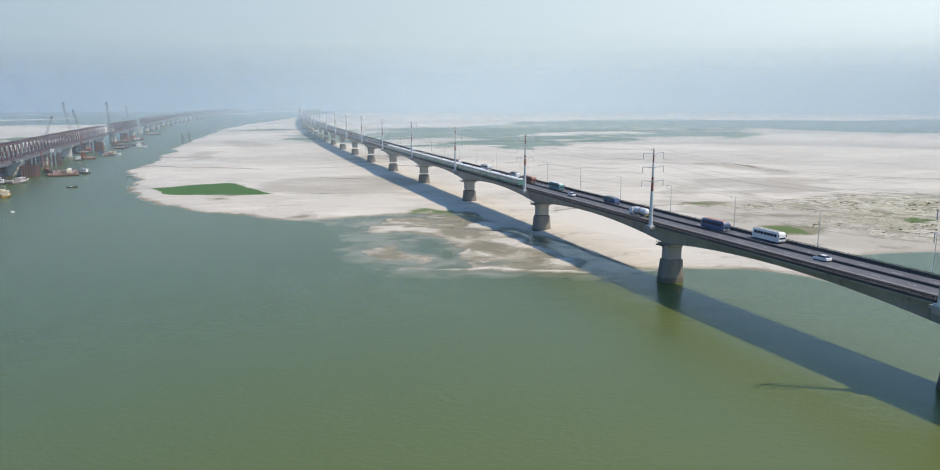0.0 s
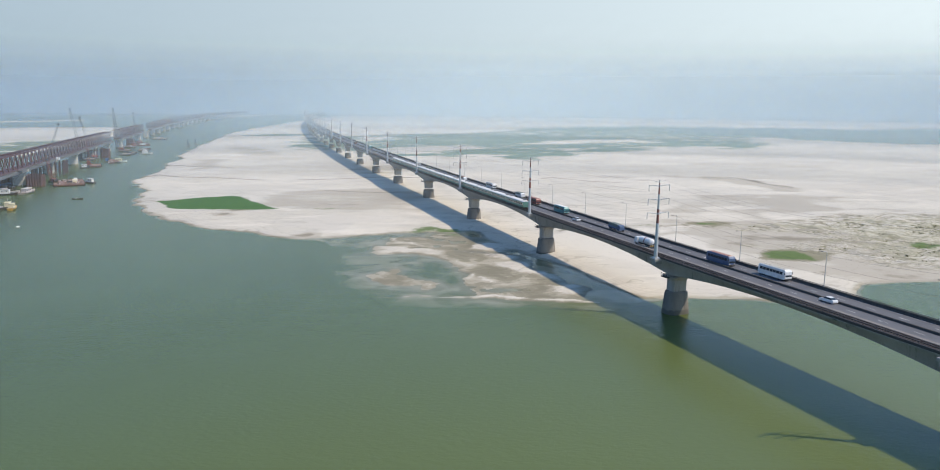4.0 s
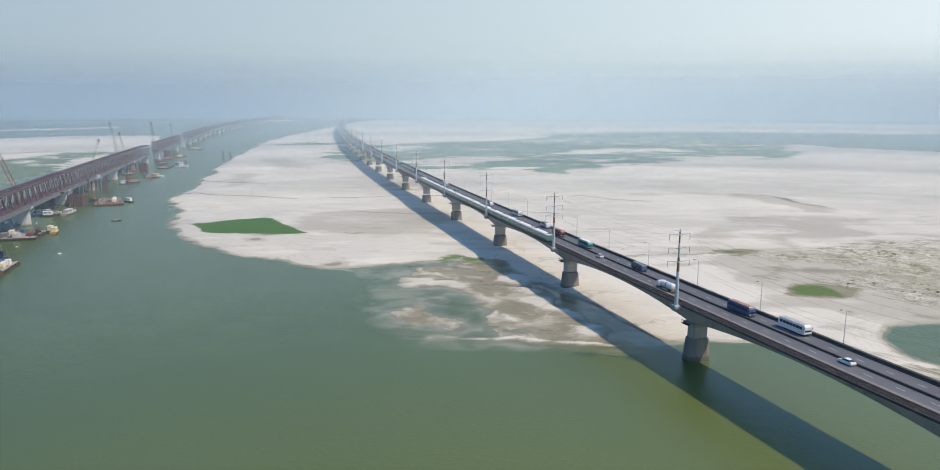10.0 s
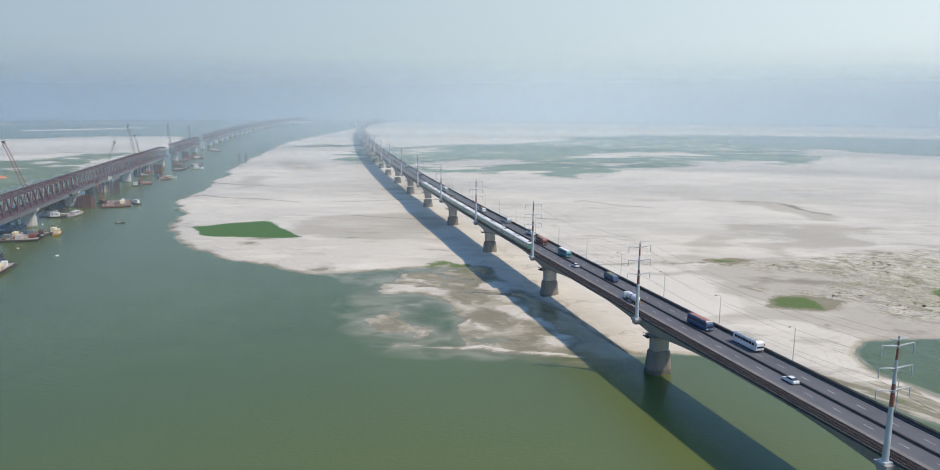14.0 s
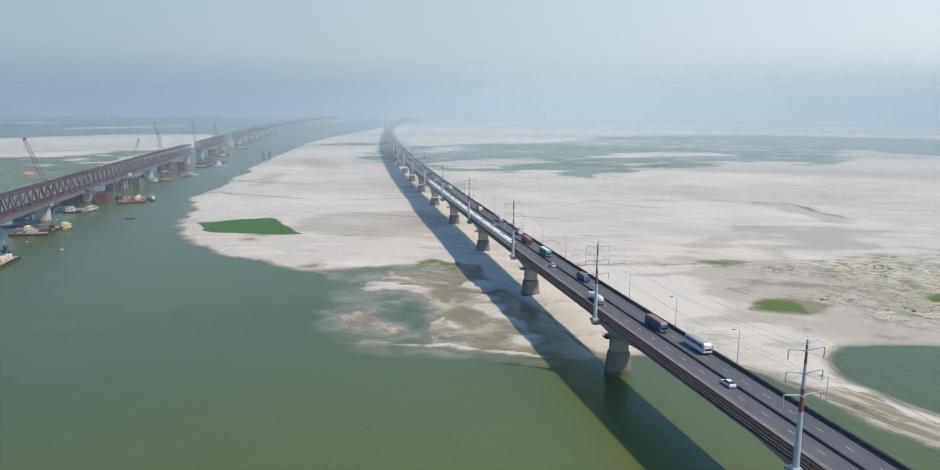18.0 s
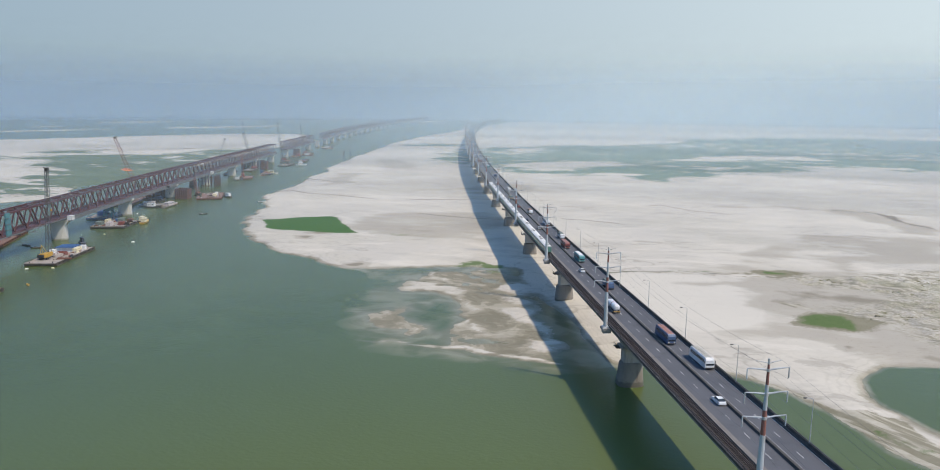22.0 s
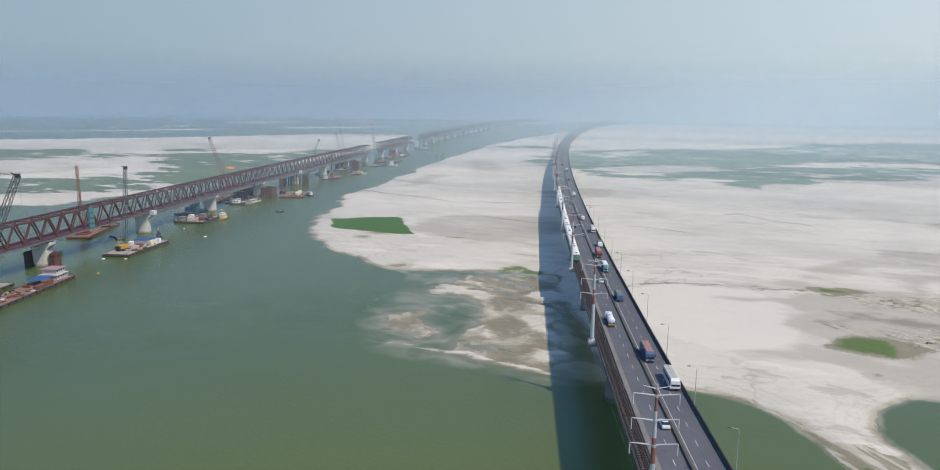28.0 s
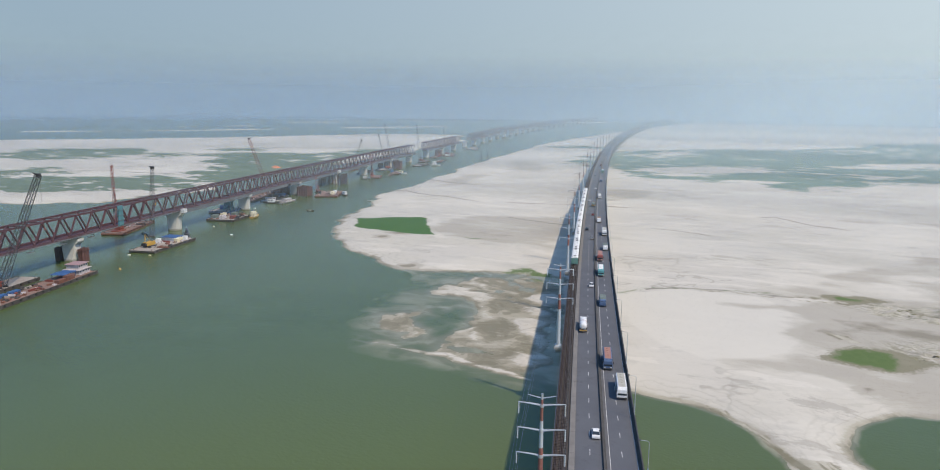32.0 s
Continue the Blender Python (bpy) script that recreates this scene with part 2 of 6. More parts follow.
class Shape:
    """Collects boxes, tubes, beams and lofts into one mesh."""

    def __init__(self):
        self.v, self.f = [], []

    def add(self, verts, faces):
        n = len(self.v)
        self.v += [Vector(v) for v in verts]
        self.f += [tuple(i + n for i in f) for f in faces]
        return self

    def box(self, x0, x1, y0, y1, z0, z1, taper=0.0, bev=0.0):
        """A box; taper draws the top in by that much; bev cuts the upper edges."""
        if bev:
            rings = [(0, z0), (0, z1 - bev), (bev, z1)]
        else:
            rings = [(0, z0), (taper, z1)]
        v, f = [], []
        for d, z in rings:
            v += [(x0 + d, y0 + d, z), (x1 - d, y0 + d, z), (x1 - d, y1 - d, z), (x0 + d, y1 - d, z)]
        for r in range(len(rings) - 1):
            a = 4 * r
            f += [(a + i, a + (i + 1) % 4, a + 4 + (i + 1) % 4, a + 4 + i) for i in range(4)]
        f += [(3, 2, 1, 0), tuple(4 * (len(rings) - 1) + i for i in range(4))]
        return self.add(v, f)

    def beam(self, a, b, w, h=None, up=(0, 0, 1)):
        """A square bar from a to b, w wide and h high."""
        a, b = Vector(a), Vector(b)
        h = h or w
        d = (b - a).normalized()
        side = d.cross(Vector(up))
        if side.length < 1e-4:
            side = Vector((1, 0, 0))
        side.normalize()
        top = side.cross(d)
        v = [p + side * (sx * w / 2) + top * (sz * h / 2) for p in (a, b) for sx, sz in ((-1, -1), (1, -1), (1, 1), (-1, 1))]
        return self.add(v, [(0, 1, 2, 3), (7, 6, 5, 4), (0, 4, 5, 1), (1, 5, 6, 2), (2, 6, 7, 3), (3, 7, 4, 0)])

    def tube(self, points, radii, n=8, cap=True):
        """A round tube through points with a radius at each."""
        pts = [Vector(p) for p in points]
        if isinstance(radii, (int, float)):
            radii = [radii] * len(pts)
        v, f = [], []
        for i, p in enumerate(pts):
            d = (pts[min(i + 1, len(pts) - 1)] - pts[max(i - 1, 0)]).normalized()
            s = d.cross(Vector((0, 0, 1)))
            if s.length < 1e-3:
                s = Vector((1, 0, 0))
            s.normalize()
            t = s.cross(d)
            v += [p + (s * math.cos(k * 2 * math.pi / n) + t * math.sin(k * 2 * math.pi / n)) * radii[i] for k in range(n)]
        for i in range(len(pts) - 1):
            f += [(i * n + k, i * n + (k + 1) % n, (i + 1) * n + (k + 1) % n, (i + 1) * n + k) for k in range(n)]
        if cap:
            f += [tuple(reversed(range(n))), tuple((len(pts) - 1) * n + k for k in range(n))]
        return self.add(v, f)

    def loft(self, rings, cap=True):
        """Closed rings of equal count, joined in order."""
        n = len(rings[0])
        v = [p for r in rings for p in r]
        f = []
        for i in range(len(rings) - 1):
            f += [(i * n + k, i * n + (k + 1) % n, (i + 1) * n + (k + 1) % n, (i + 1) * n + k) for k in range(n)]
        if cap:
            f += [tuple(reversed(range(n))), tuple((len(rings) - 1) * n + k for k in range(n))]
        return self.add(v, f)

    def mesh(self, name, material, smooth=False):
        return mesh_of(name, self.v, self.f, material, smooth)


def part(name, shape, material, parent, label="", m=None, kind=""):
    """One mesh object under a thing or a part; shape is a Shape or a mesh to share."""
    ob = new(name, shape.mesh(name, material) if isinstance(shape, Shape) else shape)
    ob.parent = parent
    if m is not None:
        ob.matrix_local = m
    return tagged(ob, label, kind=kind)


def thing(name, label, category, group="", m=None, kind=""):
    ob = new(name)
    ob.empty_display_size = 0.5
    if m is not None:
        ob.matrix_world = m
    return tagged(ob, label, category, group, kind)


# ---- the two bridge lines ----
class Line:
    """A level plan curve: stations every 5 m from a start, with a heading that changes along it (degrees, clockwise from +y)."""

    def __init__(self, x, y, s0, s1, heading, height):
        self.s0, self.height, self.rows = s0, height, []
        back = []
        px, py, s = x, y, 0.0
        while s > s0:
            h = radians(heading(s - 2.5))
            px, py, s = px - 5 * math.sin(h), py - 5 * math.cos(h), s - 5
            back.append((px, py, radians(heading(s))))
        self.rows = back[::-1] + [(x, y, radians(heading(0)))]
        px, py, s = x, y, 0.0
        while s < s1:
            h = radians(heading(s + 2.5))
            px, py, s = px + 5 * math.sin(h), py + 5 * math.cos(h), s + 5
            self.rows.append((px, py, radians(heading(s))))

    def at(self, s, off=0.0, z=0.0):
        """The place at station s, off metres to the right of the axis and z above the line's height."""
        k = min(max((s - self.s0) / 5, 0), len(self.rows) - 1.001)
        i = int(k)
        u = k - i
        a, b = self.rows[i], self.rows[i + 1]
        x, y, h = (a[j] * (1 - u) + b[j] * u for j in range(3))
        return Vector((x + off * math.cos(h), y - off * math.sin(h), self.height(s) + z))

    def heading(self, s):
        return self.rows[min(max(int(round((s - self.s0) / 5)), 0), len(self.rows) - 1)][2]

    def frame_at(self, s, off=0.0, z=0.0):
        """A pose at station s with its y axis along the line."""
        return Matrix.Translation(self.at(s, off, z)) @ Matrix.Rotation(-self.heading(s), 4, "Z")

    def sweep(self, s0, s1, step, profile, shape=None):
        """Sweeps a closed profile (offset, z) or a function of s that gives one."""
        n = max(1, round((s1 - s0) / step))
        rings = []
        for i in range(n + 1):
            s = s0 + (s1 - s0) * i / n
            pr = profile(s) if callable(profile) else profile
            rings.append([self.at(s, o, z) for o, z in pr])
        return (shape or Shape()).loft(rings)


def rect(a, b, z0, z1):
    return [(a, z0), (b, z0), (b, z1), (a, z1)]


SPAN = 99.4
road = Line(62.5, 234.4, -320, 4300, lambda s: -21.75 + (0.0042 * s if s < 1000 else 4.2 + 0.003 * (s - 1000)), lambda s: 19.2 + 0.0030 * min(max(s, 0), 800))


def rail_heading(s):
    if s < 735:
        return -21.2 + 0.0027 * s
    if s < 1400:
        return -19.2
    return -19.2 + 0.0048 * (s - 1400) if s < 2900 else -12.0 + 0.001 * (s - 2900)


RSPAN = 105.0
rail = Line(-268.5, 271, -320, 4100, rail_heading, lambda s: 14.3)


# ---- ground and water ----
def inside_distance(px, py, poly):
    """Signed distance to a closed outline, positive inside."""
    best = np.full(px.shape, 1e18)
    ins = np.zeros(px.shape, bool)
    for (ax, ay), (bx, by) in zip(poly, poly[1:] + poly[:1]):
        dx, dy = bx - ax, by - ay
        u = np.clip(((px - ax) * dx + (py - ay) * dy) / (dx * dx + dy * dy), 0, 1)
        best = np.minimum(best, (px - ax - u * dx) ** 2 + (py - ay - u * dy) ** 2)
        cross = (ay > py) != (by > py)
        with np.errstate(divide="ignore", invalid="ignore"):
            ins ^= cross & (px < (bx - ax) * (py - ay) / (by - ay) + ax)
    return np.where(ins, 1, -1) * np.sqrt(best)


def value_noise(px, py, size, seed):
    """Smooth lattice noise of about -1 to 1."""
    r = np.random.RandomState(seed)
    table = r.uniform(-1, 1, (256, 256))
    gx, gy = px / size, py / size
    ix, iy = np.floor(gx).astype(int), np.floor(gy).astype(int)
    fx, fy = gx - ix, gy - iy
    fx, fy = fx * fx * (3 - 2 * fx), fy * fy * (3 - 2 * fy)
    g = lambda i, j: table[(ix + i) % 256, (iy + j) % 256]
    return (g(0, 0) * (1 - fx) + g(1, 0) * fx) * (1 - fy) + (g(0, 1) * (1 - fx) + g(1, 1) * fx) * fy


def layered(px, py, size, seed, octaves=4):
    return sum(value_noise(px, py, size / 2 ** k, seed + k) * 0.5 ** k for k in range(octaves))


def line_distance(px, py, pts):
    best = np.full(px.shape, 1e18)
    for (ax, ay), (bx, by) in zip(pts, pts[1:]):
        dx, dy = bx - ax, by - ay
        u = np.clip(((px - ax) * dx + (py - ay) * dy) / (dx * dx + dy * dy), 0, 1)
        best = np.minimum(best, (px - ax - u * dx) ** 2 + (py - ay - u * dy) ** 2)
    return np.sqrt(best)


SANDBAR = [(-900, 4900), (-800, 3200), (-690, 2300), (-640, 1900), (-569, 1520), (-507, 1283), (-467, 1135), (-422, 966), (-367, 820), (-337, 715), (-311, 620),
           (-279, 565), (-265, 519), (-252, 478), (-224, 446), (-196, 415), (-156, 375), (-133, 367), (-99, 353), (-80, 348),
           (-62, 330), (-60, 300), (-45, 262), (-31, 246), (4, 245), (37, 242), (70, 253), (86, 250), (97, 246.5), (105, 240), (112, 232), (118, 222),
           (129, 208), (142, 196), (165, 178), (200, 150), (260, 90), (400, 0), (4900, -400), (4900, 4900)]
POND = [(134, 238), (131.5, 246), (132.5, 260), (137, 269), (142, 276), (154, 281), (179, 284), (260, 290), (330, 260), (330, 130), (300, 128), (215, 171), (175, 197), (151, 216), (143, 225), (138, 233)]
FLATS = [(-92, 356), (-82, 330), (-80, 298), (-62, 250), (-38, 226), (4, 226), (37, 224), (62, 240), (42, 290), (12, 345), (-8, 390), (-56, 380)]
WESTLAND = [(-900, 150), (-575, 365), (-537, 397), (-500, 445), (-468, 490), (-470, 540), (-515, 630), (-560, 760), (-600, 900), (-640, 1100), (-700, 1300), (-800, 1600),
            (-1000, 1900), (-1191, 1799), (-1314, 1546), (-1427, 1239), (-1649, 924), (-2500, 300), (-2500, -500), (-1500, -200)]
FIELD = [(-229, 478), (-219, 481), (-211, 491), (-188, 509), (-180, 505), (-168, 488), (-154, 469), (-137, 449), (-149, 445), (-177, 443), (-200, 444), (-208, 447), (-213, 461)]
MEADOW = [(-330, 1120), (-200, 1026), (-120, 927), (-97, 930), (-52, 955), (-12, 981), (12, 963), (27, 925), (37, 907), (66, 949), (131, 1032), (192, 1075), (238, 1147), (335, 1236), (381, 1258), (387, 1181), (416, 1185), (456, 1285), (493, 1422),
          (613, 1716), (701, 2461), (288, 2315), (92, 2118), (52, 1892), (-65, 1695), (-195, 1612), (-259, 1518), (-350, 1420)]
BARES = ([(-172, 1030), (-184, 1079), (-138, 1141), (-84, 1179), (-15, 1173), (4, 1131), (-14, 1075), (-48, 1045), (-85, 972), (-112, 928), (-141, 965)],
         [(49, 1213), (63, 1301), (107, 1387), (181, 1441), (310, 1427), (292, 1334), (236, 1326), (161, 1279), (106, 1237)], [(83, 1127), (134, 1134), (135, 1045), (100, 1064)], [(-279, 1431), (-221, 1529), (-172, 1416), (-236, 1322)])
LAGOON = [(529, 2309), (683, 2398), (967, 2399), (1118, 2321), (1900, 2700), (1900, 1900), (799, 1387), (754, 1419), (703, 1453), (663, 1491), (633, 1532), (605, 1657), (541, 1704), (425, 1575)]
FARBANK = [(-2550, 3000), (-2150, 3350), (-1700, 3600), (-1250, 3500), (-1150, 3900), (-1900, 4000), (-2450, 3500)]


def stations(lo, hi, fine0, fine1, step, growth):
    out = list(np.arange(fine0, fine1, step))
    d, v = step, fine0
    low = []
    while v > lo:
        d *= growth
        v -= d
        low.append(max(v, lo))
    d, v = step, out[-1]
    while v < hi:
        d *= growth
        v += d
        out.append(min(v, hi))
    return np.array(low[::-1] + out)


gx = stations(-4950, 4950, -262, 232, 1.55, 1.022)
gy = stations(-900, 4950, 232, 560, 1.55, 1.02)
GX, GY = np.meshgrid(gx, gy)
wob = layered(GX, GY, 60, 3) * 5 + layered(GX, GY, 22, 7, 3) * np.clip((-60 - GX) / 40, 0, 1) * 3.0 + layered(GX, GY, 9, 13, 2) * 1.2
sd = inside_distance(GX, GY, SANDBAR) + wob
pond = inside_distance(GX, GY, POND) + wob * 0.5
sd = np.minimum(sd, -pond)
lagoon = inside_distance(GX, GY, LAGOON) + layered(GX * 0.4, GY, 160, 47) * 22
sd = np.minimum(sd, -lagoon)
west = inside_distance(GX, GY, WESTLAND) + wob * 2 + layered(GX, GY, 200, 31) * 12
far = inside_distance(GX, GY, FARBANK) + layered(GX, GY, 300, 41) * 90
# narrow bars awash in the far western channel
for pts, wide in (([(-2060, 1220), (-1900, 1450), (-1815, 1597), (-1690, 1950)], 26), ([(-1640, 2150), (-1540, 2350), (-1480, 2560)], 34), ([(-2150, 1700), (-2050, 2050)], 20), ([(-2300, 2500), (-2180, 2900)], 40)):
    far = np.maximum(far, wide - line_distance(GX, GY, pts) + layered(GX, GY, 120, 43) * 26)
land = np.maximum(np.maximum(sd, west), far)
height = np.where(land > 0, 1.6 * (1 - np.exp(-np.maximum(land, 0) / 14)), np.maximum(land * 0.4, -3))
height += np.where(land > 5, layered(GX, GY, 45, 21) * 0.35, 0)
flats = inside_distance(GX, GY, FLATS)
fm = np.clip(flats / 14 + 0.4, 0, 1)
# shoals, ribs and pools of the shallows
WX = GX + layered(GX, GY, 24, 141) * 6
WY = GY + layered(GX, GY, 24, 151) * 5
VX = GX + layered(GX, GY * 1.3, 12, 143, 5) * 2.8
VY = GY + layered(GX, GY * 1.3, 12, 153, 5) * 3.2
MUD = [(-40, 368), (-19, 372), (2, 360), (12, 330), (33, 250), (12, 247), (-4, 250), (-12, 270), (-8, 290), (-22, 316), (-40, 340), (-56, 344), (-48, 356)]
BEIGE = [(-47, 286), (-40, 297), (-38, 278), (-33, 276), (-22, 268), (-23, 259), (-33, 259), (-44, 268), (-49, 277)]
CLEAR = [(-31, 307), (-20, 299), (-10, 282), (-15, 262), (-26, 272), (-31, 288)]
SHOALS = (([(-57, 333), (-55, 340), (-45, 339), (-37, 339), (-37, 331), (-30, 334), (-27, 330), (-20, 326), (-16, 314), (-9, 307), (-4, 298), (-10, 290), (-14, 298), (-19, 308), (-26, 318), (-32, 322), (-42, 323), (-50, 320)], 0.5),
          ([(-10, 350), (-2, 352), (15, 340), (8, 330), (5, 329), (-12, 333)], 0.55), ([(-12, 330), (5, 327), (16, 312), (5, 315), (-5, 316), (-7, 324)], 0.5),
          ([(-4, 301), (6, 309), (16, 308), (27, 279), (33, 259), (27, 259), (22, 273), (17, 278), (10, 289)], 0.5),
          ([(-6, 283), (-3, 284), (3, 272), (10, 269), (0, 264), (-5, 272)], 0.34), ([(16, 271), (21, 267), (33, 260), (33, 251), (23, 250), (21, 259)], 0.34),
          ([(14, 386), (60, 386), (78, 262), (58, 254), (50, 276), (43, 295), (33, 325), (19, 354)], 0.75))
RIDGES = (([(-38, 248), (-19, 246.5), (-7, 249), (4, 249.5), (15, 248), (36, 246)], 1.4, 0.62), ([(-63, 283), (-53, 276), (-44, 268)], 1.8, 0.24), ([(-53, 363), (-44, 349), (-37, 339)], 1.0, 0.26),
          ([(-39, 305), (-32, 304)], 1.5, 0.3), ([(-47, 287), (-36, 279), (-24, 263)], 1.5, 0.22), ([(-98, 325), (-92, 326)], 2.0, 0.2), ([(-10, 275), (-6, 290)], 0.9, 0.2))
CHANNEL = [(-25, 407), (-4, 374), (6, 340), (13, 312), (25, 279), (32, 260), (37, 250), (52, 254), (47, 274), (40, 293), (29, 323), (15, 352), (1, 394), (-9, 416)]
ripple = -0.36 + layered(VX, VY * 1.5, 20, 57, 5) * 0.22
mud = inside_distance(VX, VY, MUD)
ripple = np.maximum(ripple, np.clip(mud * 0.05, -0.5, 0.05) + layered(VX, VY * 1.4, 9, 59, 5) * 0.085)
ripple = np.maximum(ripple, np.clip(inside_distance(VX, VY, BEIGE) * 0.06, -0.5, 0.02) - 0.02 + layered(VX * 1.3, VY, 7, 61, 5) * 0.13)
ripple -= 0.34 * np.clip(inside_distance(VX, VY, CLEAR) / 5 + 0.2, 0, 1)
chan = inside_distance(VX, VY, CHANNEL) + layered(GX * 0.6, GY, 10, 69, 4) * 2.0
braid = 1 - np.clip(np.abs(layered(VX, VY * 0.7, 15, 73, 4)) / 0.22, 0, 1)

for poly, tall in SHOALS:
    ripple = np.maximum(ripple, np.clip(0.08 + inside_distance(VX, VY, poly) * 0.085, -0.6, tall) + layered(VX, VY * 1.4, 8, 63, 4) * 0.13)
for pts, wide, tall in RIDGES:
    ripple += (tall + layered(GX, GY, 5, 67, 2) * 0.1) * np.exp(-(line_distance(VX, VY, pts) / wide) ** 2)
ripple = np.where(chan > -2, np.minimum(ripple, np.where(chan > 0, 0.0 + layered(VX, VY, 9, 75, 4) * 0.16 + braid * 0.24, 0.16 - chan * 0.12)), ripple)
ripple = np.maximum(ripple, -0.7)
shelf = np.clip((land + 12) / 16, 0, 1) ** 0.7
height = height * (1 - fm) + fm * (np.minimum(ripple, 0.9) * shelf - 0.9 * (1 - shelf))
field = inside_distance(GX, GY, FIELD) + layered(GX, GY, 14, 61) * 1.8
bare = np.maximum.reduce([inside_distance(GX, GY, b) for b in BARES])
GREENS = ([(-520, 1440), (-418, 1470), (-380, 1560), (-500, 1540)], [(-330, 1200), (-300, 1215), (-255, 1095), (-275, 1080)])
meadow = np.minimum(np.minimum(inside_distance(GX, GY, MEADOW), -bare) * 0.8, 14) + layered(GX * 0.35, GY * 0.8, 150, 71, 5) * 14
TUFT = [(122, 319), (122.5, 328), (128, 334), (134, 334), (140, 335), (143, 327), (142.5, 314), (137, 314), (131, 314), (125, 315)]
tuft = inside_distance(GX, GY, TUFT) + layered(GX, GY, 7, 81) * 1.6
tuft = np.maximum(tuft, 1.0 - line_distance(WX, WY, [(20, 370), (60, 393), (100, 410)]) + layered(GX, GY, 18, 83) * 1.8)
tuft = np.maximum(tuft, 0.6 - line_distance(WX, WY, [(114, 238), (124, 226), (138, 214)]) + layered(GX, GY, 7, 85) * 2.2)
tuft = np.maximum(tuft, 5 - line_distance(WX, WY, [(-43, 377), (-31, 384), (-12, 374)]) + layered(GX, GY, 14, 87) * 4)
tuft = np.maximum(tuft, -0.5 - line_distance(WX, WY, [(-132, 449), (-110, 447), (-88, 456)]) + layered(GX, GY, 8, 89) * 3)
tuft = np.maximum(tuft, inside_distance(GX, GY, [(103, 401), (115, 419), (139, 420), (133, 412), (116, 399)]) - 5.5 + layered(GX, GY, 7, 93) * 4)
tuft = np.maximum(tuft, inside_distance(GX, GY, [(200, 350), (207, 359), (216, 362), (222, 350), (206, 342)]))
SCRUB = [(118, 397), (128, 408), (140, 412), (170, 432), (216, 459), (330, 470), (420, 430), (420, 300), (230, 298), (178, 297), (160, 310), (157, 330), (147, 332), (136, 336), (134, 347), (150, 360), (164, 370), (163, 379), (138, 388)]
scrub = inside_distance(GX, GY, SCRUB) + layered(GX, GY, 14, 91) * 4 + 1
height += np.clip(scrub / 10, 0, 1) * layered(GX, GY * 1.3, 5.0, 95, 3) * 0.75
WESTVEG = ([(-907, 860), (-881, 905), (-849, 972), (-797, 984), (-765, 1018), (-757, 1157), (-722, 1185), (-690, 1130), (-669, 1041), (-608, 916), (-546, 753), (-522, 650), (-530, 610), (-579, 606), (-633, 649), (-629, 684), (-664, 731), (-767, 764), (-810, 850)],
           [(-757, 476), (-703, 537), (-650, 605), (-590, 598), (-540, 565), (-528, 515), (-548, 475), (-592, 429), (-664, 430)], [(-1250, 790), (-1184, 838), (-1116, 896), (-1033, 854), (-954, 750), (-956, 670), (-1042, 640), (-1150, 650)],
           [(-972, 824), (-975, 866), (-918, 852), (-850, 803), (-868, 759)], [(-1000, 420), (-820, 480), (-760, 560), (-840, 560)], [(-990, 985), (-945, 1045), (-900, 1000), (-947, 958)])
westveg = np.minimum(np.maximum.reduce([inside_distance(GX, GY, w) for w in WESTVEG]), 16) + layered(GX * 0.7 + GY * 0.3, GY * 0.9, 90, 101, 5) * 16 + 7
crack = np.minimum(line_distance(WX, WY, [(200, 690), (227, 678), (239, 639), (246, 608)]) - 1.2, line_distance(WX, WY, [(38, 379), (57, 393), (79, 400), (102, 407)]) + 0.5)
LOBE = [(24, 362), (48, 388), (84, 392), (101, 378), (108.5, 360), (110, 336), (108.5, 316), (101, 305), (92, 296), (84, 292), (66, 300), (48, 318)]
pale = inside_distance(GX, GY, LOBE) + layered(GX, GY, 9, 181) * 1.5
pale = np.maximum(pale, 2.2 - line_distance(WX, WY, [(125, 363), (140, 376), (149, 372)]))
pale = np.maximum(pale, 3.0 - line_distance(WX, WY, [(-178, 513), (-161, 487), (-144, 462), (-127, 443)]))
pale = np.maximum(pale, 1.3 - line_distance(GX, GY, [(88, 252), (98, 249.5), (106, 242), (113.5, 233), (119, 223), (130, 210), (143, 198), (166, 180)]))
APRON = [(81, 371), (101, 378), (108.5, 360), (110, 336), (108.5, 316), (102, 305), (92, 296), (104, 289), (123, 291), (138, 292), (153, 289), (200, 285), (210, 340), (168, 407), (131, 400), (106, 392)]
LENS = [(200, 690), (227, 680), (241, 640), (248, 606), (228, 585), (212, 636)]
BAND = [(70, 413), (82, 410), (93, 419), (107, 452), (119, 481), (132, 501), (160, 540), (215, 560), (260, 520), (230, 470), (175, 456), (169, 414), (100, 402)]
BEACH = [(104, 243), (114, 232), (122, 219), (133, 207), (150, 193), (175, 173)]
beach = 6.0 - line_distance(WX, WY, BEACH) + layered(GX, GY, 6, 191) * 2.2
damp = np.maximum.reduce([np.minimum(inside_distance(WX, WY, APRON) * 1.5 + 6, 13), beach * 2, np.minimum(inside_distance(GX, GY, LENS) + 3, 7), np.minimum(inside_distance(WX, WY, BAND), 5), 22 - np.hypot((GX + 105) * 0.45, GY - 470), 24 - np.hypot((GX - 150) * 0.5, GY - 365)]) + layered(GX, GY, 40, 121) * 14
SPOTS = ((-98, 362, 5.0), (-158, 441, 5.0), (-161, 425, 3.5), (-78, 359, 3.0))
for cx, cy, r in SPOTS:
    damp = np.maximum(damp, 30 - (np.hypot((WX - cx) * 0.6, WY - cy) - r * 0.5) * 6 + layered(GX, GY, 5, 97, 3) * 10)
